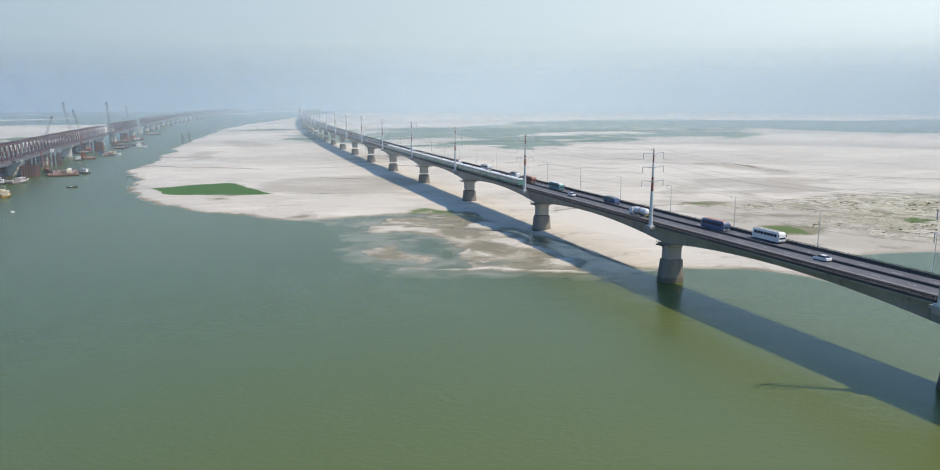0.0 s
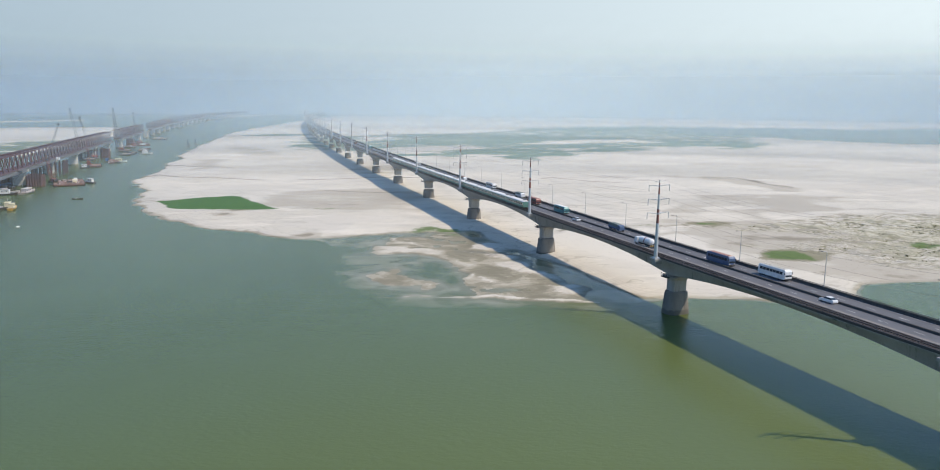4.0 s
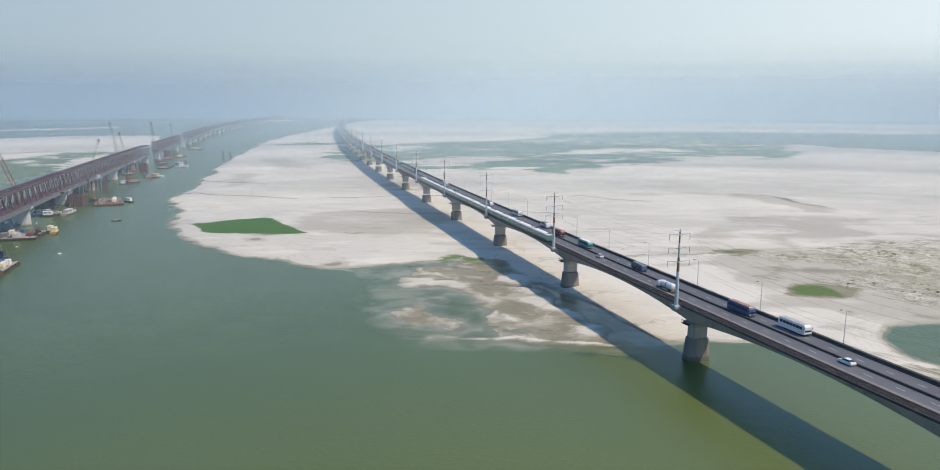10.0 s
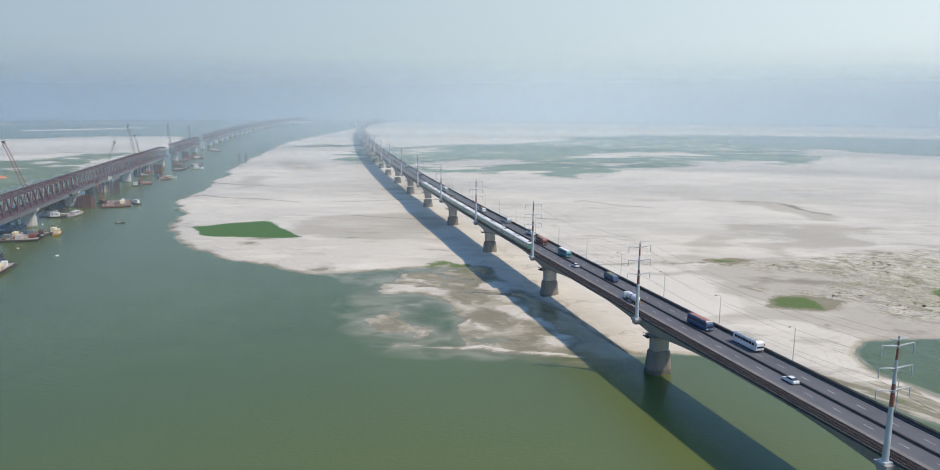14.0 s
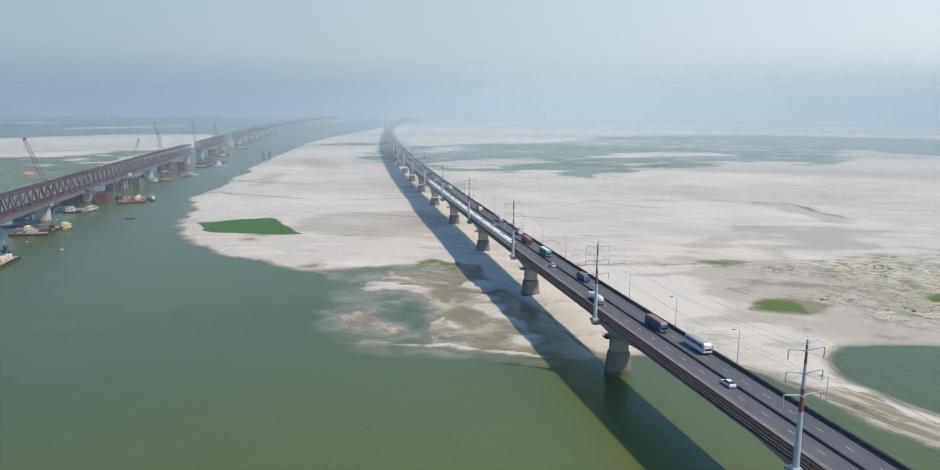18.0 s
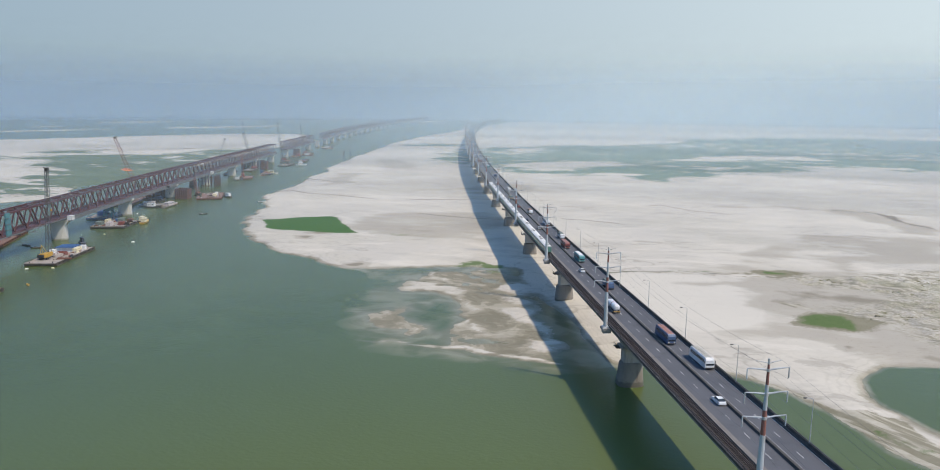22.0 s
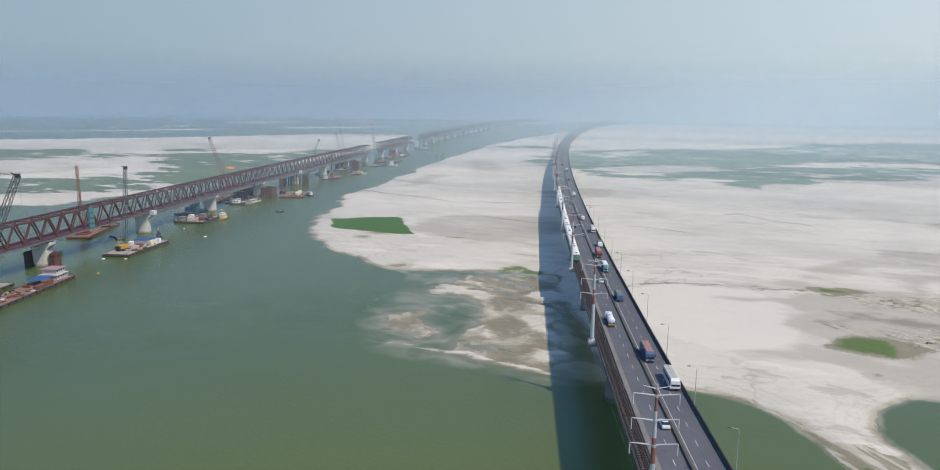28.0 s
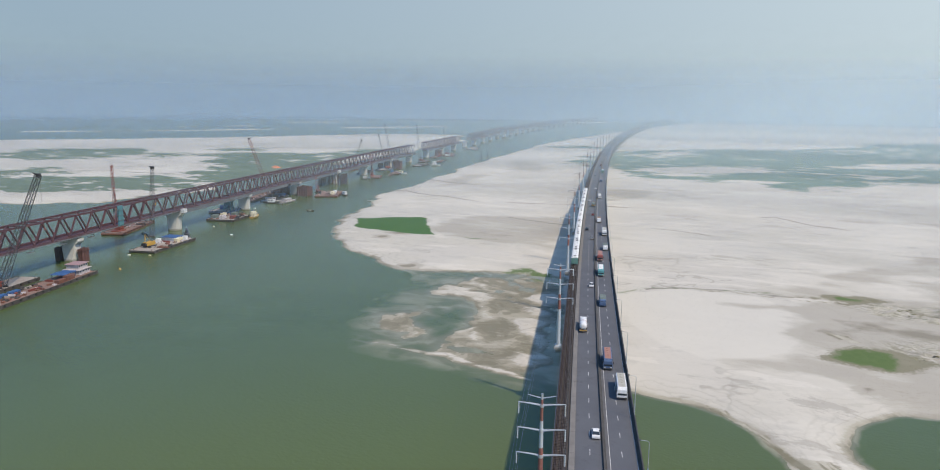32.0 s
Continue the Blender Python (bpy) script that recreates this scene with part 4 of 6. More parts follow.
def under(name, shape, material, parent, label="", kind=""):
    """Links a shape given in world places below a parent that stands anywhere."""
    ob = part(name, shape, material, parent, label, kind=kind)
    ob.matrix_parent_inverse = parent.matrix_world.inverted()
    return ob


def girder_profile(s):
    u = abs(((s / SPAN + 0.5) % 1.0) - 0.5) * 2
    deep = 3.1 + 3.2 * (1 - u) ** 2
    return [(-4.6, -deep), (4.6, -deep), (5.4, -1.6), (9.1, -0.75), (9.25, -0.3), (-9.25, -0.3), (-9.1, -0.75), (-5.4, -1.6)]


def parapet_post():
    return Shape().box(-0.07, 0.07, -0.07, 0.07, 0, 1.0, 0.01).mesh("railing_post", DARKSTEEL)


POST = parapet_post()
SPANS = range(-3, 42)
for k in SPANS:
    a, b = k * SPAN, (k + 1) * SPAN
    near = k < 9
    step = 5 if near else 12
    girder = under("girder", road.sweep(a + 0.03, b - 0.03, step, girder_profile), CONCRETE, road_bridge)
    under("road_surface", road.sweep(a, b, 10, rect(-4.5, 1.15, -0.29, -0.02)), ASPHALT, girder)
    under("road_surface", road.sweep(a, b, 10, rect(2.6, 8.3, -0.29, -0.02)), ASPHALT, girder)
    under("median", road.sweep(a, b, 10, [(1.15, -0.29), (1.95, -0.29), (1.95, 0.05), (1.8, 0.55), (1.35, 0.55), (1.2, 0.05), (1.15, 0.0)]), MEDIAN_AND_SHADE, girder, "dark median with low guard rail")
    under("median_kerb", road.sweep(a, b, 10, [(1.95, -0.29), (2.6, -0.29), (2.6, 0.1), (2.5, 0.16), (1.95, 0.16)]), MEDIAN_KERB, girder, "dusty concrete median kerb")
    for s in range(10):
        p, q = a + s * SPAN / 10 + 0.03, a + (s + 1) * SPAN / 10 - 0.03
        if near or s == 0:
            under("kerb_slab", road.sweep(p, q if near else b, 10, [(-5.75, -0.29), (-4.5, -0.29), (-4.5, 0.28), (-4.56, 0.34), (-5.7, 0.34), (-5.75, 0.28)]), KERB, girder)
    under("track_bed", road.sweep(a, b, 10, rect(-9.0, -5.75, -0.29, 0.02)), BALLAST, girder)
    for o in (-8.88, -8.45, -8.2, -7.45, -7.1, -6.8, -6.25):
        under("rail", road.sweep(a, b, 10, [(o - 0.05, 0.17), (o + 0.05, 0.17), (o + 0.05, 0.33), (o - 0.05, 0.33)]), RAIL, girder)
    # dark colour puts the shade of the inner face onto the parapet
    under("parapet", road.sweep(a, b, 10, [(8.3, -0.29), (9.2, -0.29), (9.2, 0.82), (8.8, 0.85), (8.7, 0.25), (8.3, 0.15)]), MEDIAN_AND_SHADE, girder)
    under("railing", road.sweep(a, b, 10, rect(8.85, 9.02, 1.0, 1.14), road.sweep(a, b, 10, rect(8.88, 8.98, 0.75, 0.83))), DARKSTEEL, girder, "dark steel handrail")
    under("railing", road.sweep(a, b, 10, rect(-9.2, -9.05, 0.85, 0.98), road.sweep(a, b, 10, rect(-9.22, -9.0, -0.29, 0.35))), DARKSTEEL, girder, "dark steel edge rail")
    if near:
        for i in range(11):
            for o in (-1.35, 5.25):
                under("lane_mark", road.sweep(a + i * 9.036 + 3, a + i * 9.036 + 5.6, 3, rect(o - 0.07, o + 0.07, -0.021, -0.012)), PAINT, girder)
        for i in range(20):
            part("railing_post", POST, None, girder, m=road.frame_at(a + (i + 0.5) * SPAN / 20, 8.94, 0.1))
            part("railing_post", POST, None, girder, m=road.frame_at(a + (i + 0.5) * SPAN / 20, -9.12, -0.05))
        for o in (2.72, 8.2):
            under("edge_line", road.sweep(a, b, 10, rect(o - 0.06, o + 0.06, -0.021, -0.013)), PAINT, girder, "worn white edge line")
        sl = Shape()
        s = a + 0.3
        while s < b:
            p, q = road.at(s, -8.85, 0.1), road.at(s, -6.2, 0.1)
            sl.beam(p, q, 0.26, 0.16)
            s += 0.72
        under("track_grid", sl, SLEEPER, girder, "brown timber grid between the rails", "stuff")


def pier_parts(near):
    """Upper shaft, cap plate, bearings and the battered foot of a pier, about its axis."""
    def ring(hx, hy, z, cut):
        return [(-hx + cut, -hy, z), (hx - cut, -hy, z), (hx, -hy + cut, z), (hx, hy - cut, z), (hx - cut, hy, z), (-hx + cut, hy, z), (-hx, hy - cut, z), (-hx, -hy + cut, z)]

    def oval(hx, hy, z):
        out = []
        for i in range(24):
            c, s = math.cos(i * math.pi / 12), math.sin(i * math.pi / 12)
            out.append((hx * math.copysign(abs(c) ** 0.62, c), hy * math.copysign(abs(s) ** 0.62, s), z))
        return out
    foot = Shape().loft([oval(4.35, 3.5, -6), oval(4.2, 3.3, 0.4), oval(3.55, 2.8, 7.0), oval(3.4, 2.65, 7.45), oval(3.1, 2.35, 7.7)])
    shaft = Shape().loft([ring(2.8, 2.0, 7.6, 0.55), ring(2.8, 2.0, 11.3, 0.55), ring(3.3, 2.5, 12.3, 0.55)])
    cap = Shape().loft([ring(3.9, 3.0, 12.3, 0.4), ring(3.9, 3.0, 12.75, 0.4), ring(3.7, 2.8, 12.85, 0.4)])
    bear = Shape().box(-0.6, 0.6, -0.5, 0.5, 12.84, 13.4, 0.05)
    return [x.mesh("pier", mm, mm is PIER_BASE) for x, mm in ((foot, PIER_BASE), (shaft, PIER_CON), (cap, PIER_CON), (bear, PIER_CON))]


FOOT, SHAFT, CAP, BEARING = pier_parts(True)
PIPES = Shape()
for d in (-1, 1):
    PIPES.box(min(d * 3.85, d * 5.3), max(d * 3.85, d * 5.3), -1.6, 1.6, 12.35, 12.55)
    for y in (-1.45, 0, 1.45):
        PIPES.beam((d * 5.2, y, 12.5), (d * 5.2, y, 13.6), 0.1)
    PIPES.beam((d * 5.2, -1.5, 13.6), (d * 5.2, 1.5, 13.6), 0.1)
PIPES = PIPES.mesh("platform", DARKSTEEL)
for k in range(-2, 42):
    m = Matrix.Translation((0, 0, -road.height(k * SPAN))) @ road.frame_at(k * SPAN, -1.6)
    local = road_bridge.matrix_world.inverted() @ m
    dz = road.height(k * SPAN) - 19.2
    shaft = part("pier_shaft", SHAFT, None, road_bridge, "grey concrete pier with a battered dark foot", local @ Matrix.Translation((0, 0, dz)))
    part("pier_foot", FOOT, None, shaft, m=Matrix.Translation((0, 0, -dz * 0.98)))
    part("pier_cap", CAP, None, shaft)
    part("inspection_platform", PIPES, None, shaft, "small dark steel ledges with handrails")
    for o in (-2.6, 2.6):
        part("bearing", BEARING, None, shaft, m=Matrix.Translation((o, 0, 0)))


# ---- power pylons along the road bridge ----
def pylon():
    ob = thing("power_pylon", "tall tapered steel mast, grey-white with red bands, three crossarms", "pylon", "pylons along the bridge")
    part("bracket", Shape().box(-1.2, 1.2, -1.6, 1.6, -1.6, -0.9, 0).box(-0.9, 1.6, -1.1, 1.1, -2.6, -1.6, 0), CONCRETE, ob, "concrete ledge")
    part("base_plate", Shape().box(-1.0, 1.0, -1.0, 1.0, -0.92, -0.55, 0.05), PYLWHITE, ob)
    def r(z):
        return 0.66 - 0.48 * (z / 24.6)
    for z0, z1, mm, lab in ((-0.6, 10.6, PYLWHITE, ""), (10.6, 15.2, PYLRED, "faded red band"), (15.2, 19.9, PYLWHITE, ""), (19.9, 23.6, PYLRED, "faded red band"), (23.6, 24.6, GALV, "")):
        part("mast_section", Shape().tube([(0, 0, z0), (0, 0, z1)], [r(max(z0, 0)), r(z1)], 12), mm, ob, lab)
    for z, half in ((22.7, 3.8), (18.3, 3.9), (13.9, 4.0)):
        sh = Shape()
        for d in (-1, 1):
            sh.tube([(0, 0, z - 0.15), (d * half * 0.5, 0, z + 0.1), (d * half, 0, z + 0.25)], [0.2, 0.15, 0.1], 8)
        arm = part("crossarm", sh, GALV, ob)
        for d in (-1, 1):
            ins = Shape()
            pts, rad = [], []
            for i in range(13):
                pts.append((d * half, 0, z + 0.2 - i * 0.16))
                rad.append(0.10 if i % 2 else 0.135)
            part("insulator", ins.tube(pts, rad, 8), PYLWHITE, arm)
        part("collar", Shape().tube([(0, 0, z - 0.45), (0, 0, z + 0.1)], [r(z) + 0.08, r(z) + 0.08], 12), GALV, ob)
    part("crossarm", Shape().tube([(-2.3, 0, 24.3), (0, 0, 23.8), (2.3, 0, 24.3)], [0.06, 0.12, 0.06], 6), GALV, ob, "short thin arm for the earth wire")
    return ob


def pylon_pose(k):
    return road.frame_at(k * SPAN, -10.3, 0.6)


first_pylon = pylon()
first_pylon.matrix_world = pylon_pose(-1)
for k in [-2] + list(range(0, 26)):
    copy_thing(first_pylon, pylon_pose(k))

for k in range(-2, 10):
    for z, half in ((20.8, 3.8), (16.4, 3.9), (12.0, 4.0), (24.3, 2.3)):
        for d in (-1, 1):
            a, b = pylon_pose(k) @ Vector((d * half, 0, z)), pylon_pose(k + 1) @ Vector((d * half, 0, z))
            pts = [a.lerp(b, i / 14) - Vector((0, 0, 2.4 * (1 - (i / 7 - 1) ** 2))) for i in range(15)]
            w = new("power_line", Shape().tube(pts, 0.016, 4).mesh("power_line", WIRE))
            tagged(w, "thin grey sagging wire between two pylons", "wire", "power lines")


# ---- street lamps ----
def street_lamp():
    ob = thing("street_lamp", "slender galvanised lamp post with a short arm over the road", "street lamp", "lamps along the bridge")
    part("base", Shape().box(-0.16, 0.16, -0.16, 0.16, 0, 0.35, 0.03), GALV, ob)
    part("pole", Shape().tube([(0, 0, 0.3), (0, 0, 5), (0, 0, 9.6)], [0.11, 0.085, 0.06], 8), GALV, ob)
    part("arm", Shape().tube([(0, 0, 9.55), (-0.3, 0, 9.85), (-1.5, 0, 10.0)], [0.055, 0.05, 0.045], 6), GALV, ob)
    part("lamp_head", Shape().box(-2.2, -1.45, -0.14, 0.14, 9.93, 10.09, 0.04), DARKSTEEL, ob)
    return ob


first_lamp = street_lamp()
first_lamp.matrix_world = road.frame_at(-2.5 * SPAN / 3, 8.95, 0.56)
for k in range(-7, 60):
    if k != -3:
        copy_thing(first_lamp, road.frame_at((k + 0.5) * SPAN / 3, 8.95, 0.56))


# ---- railway bridge under construction ----
rail_bridge = thing("rail_bridge", "dark red steel truss railway bridge on pale piers, unfinished", "bridge", m=Matrix.Translation(rail.at(0)))
HIGH, HALF, BAY = 12.0, 4.6, 12.5


def truss_run(s0, s1, detailed):
    under_name = "truss_span"
    n = max(1, round((s1 - s0) / BAY))
    bay = (s1 - s0) / n
    sh = Shape()
    for o in (-HALF, HALF):
        for z in (0.4, HIGH):
            rail.sweep(s0, s1, bay, rect(o - 0.45, o + 0.45, z - 0.52, z + 0.52), sh)
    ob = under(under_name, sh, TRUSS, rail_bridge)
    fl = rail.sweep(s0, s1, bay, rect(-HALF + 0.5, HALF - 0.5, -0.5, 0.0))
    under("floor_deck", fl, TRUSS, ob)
    wk = rail.sweep(s0, s1, bay, rect(HALF + 0.5, HALF + 1.9, -0.35, -0.1))
    rail.sweep(s0, s1, bay, rect(HALF + 1.8, HALF + 1.88, 0.75, 0.83), wk)
    if s0 > 30:
        rail.sweep(s0, s1, bay, rect(HALF + 1.72, HALF + 1.86, -2.5, -0.1), wk)
        rail.sweep(s0, s1, bay, rect(HALF + 0.5, HALF + 1.72, -0.45, -0.36), wk)
    under("walkway", wk, TRUSSDECK, ob, "pale grey side walkway")
    for o in (-HALF, HALF):
        rest = Shape()
        for i in range(n):
            a, b, c = s0 + i * bay, s0 + (i + 0.5) * bay, s0 + (i + 1) * bay
            for p, q in (((a, HIGH - 0.4), (b, 0.8)), ((b, 0.8), (c, HIGH - 0.4))):
                if detailed:
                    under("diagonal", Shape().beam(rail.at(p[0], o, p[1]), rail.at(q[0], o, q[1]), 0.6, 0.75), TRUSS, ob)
                else:
                    rest.beam(rail.at(p[0], o, p[1]), rail.at(q[0], o, q[1]), 0.6, 0.75)
        if not detailed:
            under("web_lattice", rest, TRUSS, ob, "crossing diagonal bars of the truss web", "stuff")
    top = Shape()
    for i in range(n + 1):
        a = s0 + i * bay
        top.beam(rail.at(a, -HALF, HIGH), rail.at(a, HALF, HIGH), 0.5, 0.6)
        if i < n:
            top.beam(rail.at(a, -HALF, HIGH), rail.at(a + bay / 2, 0, HIGH), 0.3)
            top.beam(rail.at(a, HALF, HIGH), rail.at(a + bay / 2, 0, HIGH), 0.3)
            top.beam(rail.at(a + bay / 2, 0, HIGH), rail.at(a + bay, -HALF, HIGH), 0.3)
            top.beam(rail.at(a + bay / 2, 0, HIGH), rail.at(a + bay, HALF, HIGH), 0.3)
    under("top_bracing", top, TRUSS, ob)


for k in range(-2, 7):
    truss_run(k * RSPAN + 0.1, (k + 1) * RSPAN - 0.1, k < 5)
truss_run(7 * RSPAN, 7 * RSPAN + 17, False)
truss_run(826, 945, False)
truss_run(945.2, 1096, False)
truss_run(1203, 12 * RSPAN - 0.1, False)
for k in range(12, 36):
    truss_run(k * RSPAN, (k + 1) * RSPAN - 0.1, False)


def rail_pier_parts():
    def ring(hx, hy, z, cut):
        return [(-hx + cut, -hy, z), (hx - cut, -hy, z), (hx, -hy + cut, z), (hx, hy - cut, z), (hx - cut, hy, z), (-hx + cut, hy, z), (-hx, hy - cut, z), (-hx, -hy + cut, z)]
    shaft = Shape().loft([ring(5.3, 3.6, -6, 2.9), ring(5.0, 3.4, 0.4, 2.7), ring(4.3, 2.6, 8.4, 0.25), ring(4.4, 2.5, 9.4, 0.2), ring(6.6, 2.5, 11.5, 0.2), ring(6.7, 2.5, 13.0, 0.2)])
    bear = Shape().box(-0.8, 0.8, -0.8, 0.8, 12.99, 13.85, 0.1)
    return shaft.mesh("pier", PALE_CON), bear.mesh("bearing", PALE_CON)


RSHAFT, RBEAR = rail_pier_parts()
for k in range(-2, 36):
    m = Matrix.Translation((0, 0, -14.3)) @ rail.frame_at(k * RSPAN)
    p = part("pier", RSHAFT, None, rail_bridge, "pale concrete pier flaring at its head", rail_bridge.matrix_world.inverted() @ m)
    for o in (-HALF, HALF):
        part("bearing", RBEAR, None, p, m=Matrix.Translation((o, 0, 0)))


# ---- rolling stock and vehicles ----
COACH_SIDE = surface("coach green and cream", (0.10, 0.24, 0.20), (0.075, 0.19, 0.16), 0.5, 0, 0.4, 3.0, 0.05, (0.09, 0.12, 0.1))
COACH_CREAM = plain("coach cream band", (0.55, 0.53, 0.44), 0.5)
COACH_ROOF = surface("white coach roof", (0.74, 0.74, 0.72), (0.63, 0.63, 0.61), 0.6, 0, 0.3, 2.0, 0.05, (0.5, 0.49, 0.46))
DARK = plain("dark rubber and iron", (0.025, 0.025, 0.027), 0.7)
GLASS = plain("dark window glass", (0.03, 0.04, 0.05), 0.12)
BUS_ROOF = surface("dusty beige bus roof", (0.40, 0.385, 0.33), (0.33, 0.315, 0.27), 0.6, 0, 0.8, 3.0, 0.05)
CAR_WHITE = plain("white car paint", (0.75, 0.76, 0.77), 0.25)
CAR_BLACK = plain("black car paint", (0.03, 0.03, 0.035), 0.25)
CAR_RED = plain("red paint", (0.24, 0.06, 0.055), 0.4)
CAR_BLUE = plain("blue paint", (0.07, 0.12, 0.22), 0.35)
CAR_SILVER = plain("silver paint", (0.45, 0.46, 0.47), 0.3, 0.3)
BUS_BROWN = surface("dusty red-brown bus roof", (0.36, 0.18, 0.13), (0.30, 0.14, 0.10), 0.5, 0, 0.6, 3.0, 0.05)
BUS_TEAL = plain("teal bus paint", (0.09, 0.30, 0.32), 0.35)
TRUCK_YEL = surface("yellow truck cab", (0.40, 0.26, 0.09), (0.32, 0.20, 0.07), 0.5, 0, 0.8, 4.0, 0.05)
TARP = surface("grey-green tarpaulin", (0.16, 0.20, 0.18), (0.11, 0.14, 0.13), 0.85, 0, 0.8, 3.0, 0.3)
CARGO = surface("brown cargo", (0.26, 0.17, 0.12), (0.18, 0.12, 0.09), 0.9, 0, 0.8, 3.0, 0.4)
LIGHT_LENS = plain("pale lamp lens", (0.75, 0.73, 0.65), 0.15)


def wheels(ob, spots, r, half):
    for y in spots:
        for d in (-1, 1):
            w = part("wheel", Shape().tube([(d * (half - 0.25), y, r), (d * half, y, r)], [r, r], 12), DARK, ob)
            part("hub", Shape().tube([(d * half, y, r), (d * (half + 0.02), y, r)], [r * 0.5, r * 0.45], 10), GALV, w)


def body_loft(half, sections):
    """Cross-sections along y: (y, z low, z high, half width at top)."""
    rings = []
    for y, z0, z1, top in sections:
        rings.append([(-half, y, z0), (half, y, z0), (half, y, z0 + (z1 - z0) * 0.6), (top, y, z1), (-top, y, z1), (-half, y, z0 + (z1 - z0) * 0.6)])
    return Shape().loft(rings)


def car(paint, label):
    ob = thing("car", label, "car", "cars on the bridge")
    part("body", body_loft(0.88, [(-2.2, 0.35, 0.75, 0.8), (-2.1, 0.28, 0.98, 0.84), (-1.2, 0.25, 1.02, 0.85), (1.0, 0.25, 0.98, 0.85), (2.1, 0.28, 0.78, 0.8), (2.25, 0.38, 0.65, 0.75)]), paint, ob)
    part("cabin", body_loft(0.80, [(-1.75, 0.95, 1.0, 0.74), (-1.1, 0.95, 1.45, 0.62), (0.35, 0.95, 1.48, 0.62), (1.15, 0.93, 0.98, 0.74)]), GLASS, ob, "dark glass")
    part("roof", body_loft(0.64, [(-1.1, 1.43, 1.5, 0.58), (0.3, 1.45, 1.53, 0.58)]), paint, ob)
    for d in (-1, 1):
        part("headlight", Shape().box(d * 0.62 - 0.17, d * 0.62 + 0.17, 2.16, 2.24, 0.56, 0.7), LIGHT_LENS, ob)
    wheels(ob, (-1.35, 1.4), 0.32, 0.86)
    return ob


def bus(paint, roof, label):
    ob = thing("bus", label, "bus", "buses on the bridge")
    part("body", body_loft(1.25, [(-5.3, 0.5, 2.9, 1.1), (-5.2, 0.4, 3.05, 1.15), (5.0, 0.4, 3.05, 1.15), (5.3, 0.5, 2.6, 1.1)]), paint, ob)
    part("roof", Shape().box(-1.12, 1.12, -5.1, 4.9, 3.02, 3.22, bev=0.12), paint, ob)
    part("roof_panel", Shape().box(-0.88, 0.88, -4.8, 4.5, 3.2, 3.27, bev=0.04), roof, ob)
    for i in range(7):
        for d in (-1, 1):
            part("side_window", Shape().box(d * 1.2 - 0.07, d * 1.2 + 0.07, -4.6 + i * 1.3, -3.5 + i * 1.3, 1.75, 2.55), GLASS, ob)
    part("windscreen", Shape().box(-1.12, 1.12, 4.98, 5.33, 1.25, 2.62, 0.08), GLASS, ob)
    part("bumper", Shape().box(-1.2, 1.2, 5.1, 5.42, 0.4, 0.7, bev=0.08), DARK, ob)
    for d in (-1, 1):
        part("wing_mirror", Shape().box(d * 1.42 - 0.1, d * 1.42 + 0.1, 5.15, 5.3, 1.9, 2.5, 0.02).beam((d * 1.1, 5.2, 2.5), (d * 1.42, 5.25, 2.45), 0.06), DARK, ob)
    for i in range(5):
        part("roof_hatch", Shape().box(-0.3, 0.3, -4.0 + i * 1.8, -3.4 + i * 1.8, 3.26, 3.36, 0.05), roof, ob)
    for d in (-1, 1):
        part("headlight", Shape().box(d * 0.85 - 0.2, d * 0.85 + 0.2, 5.2, 5.33, 0.75, 1.0), LIGHT_LENS, ob)
    wheels(ob, (-3.1, 3.2), 0.5, 1.22)
    return ob


def truck(cab_paint, load, label, high=2.9):
    ob = thing("truck", label, "truck", "trucks on the bridge")
    part("chassis", Shape().box(-0.5, 0.5, -4.1, 4.0, 0.6, 0.95), DARK, ob)
    part("cab", body_loft(1.15, [(2.4, 0.7, 2.6, 1.05), (3.3, 0.65, 2.65, 1.05), (4.0, 0.65, 2.2, 1.0), (4.15, 0.7, 1.6, 1.0)]), cab_paint, ob)
    part("windscreen", Shape().box(-0.95, 0.95, 3.85, 4.08, 1.55, 2.15, 0.04), GLASS, ob)
    part("cargo_bed", Shape().box(-1.22, 1.22, -4.2, 2.25, 0.95, 1.75, -0.03), cab_paint, ob)
    part("load", body_loft(1.15, [(-4.15, 1.7, high - 0.3, 0.95), (-3.0, 1.7, high, 1.0), (0.2, 1.7, high - 0.1, 1.0), (2.2, 1.7, high - 0.25, 0.95)]), load, ob)
    wheels(ob, (-3.2, -2.1, 3.1), 0.5, 1.2)
    return ob


def tanker(label):
    ob = thing("tanker_truck", label, "truck", "trucks on the bridge")
    part("chassis", Shape().box(-0.5, 0.5, -5.0, 4.6, 0.6, 0.95), DARK, ob)
    part("cab", body_loft(1.18, [(2.9, 0.7, 2.7, 1.05), (3.9, 0.65, 2.75, 1.05), (4.6, 0.65, 2.3, 1.0), (4.75, 0.7, 1.6, 1.0)]), CAR_WHITE, ob)
    tank = part("tank", Shape().tube([(0, -4.95, 2.05), (0, -4.7, 2.05), (0, -4.3, 2.05), (0, 1.9, 2.05), (0, 2.35, 2.05), (0, 2.6, 2.05)], [0.45, 0.9, 1.18, 1.18, 0.9, 0.45], 20), CAR_WHITE, ob, "glossy white cylindrical tank")
    part("band", Shape().tube([(0, -1.6, 2.05), (0, -1.1, 2.05)], [1.195, 1.195], 20), CAR_RED, tank)
    part("bumper", Shape().box(-1.15, 1.15, -5.3, -4.95, 0.7, 1.0), TRUCK_YEL, ob, "yellow rear bumper frame")
    wheels(ob, (-4.0, -2.9, 3.6), 0.5, 1.2)
    return ob


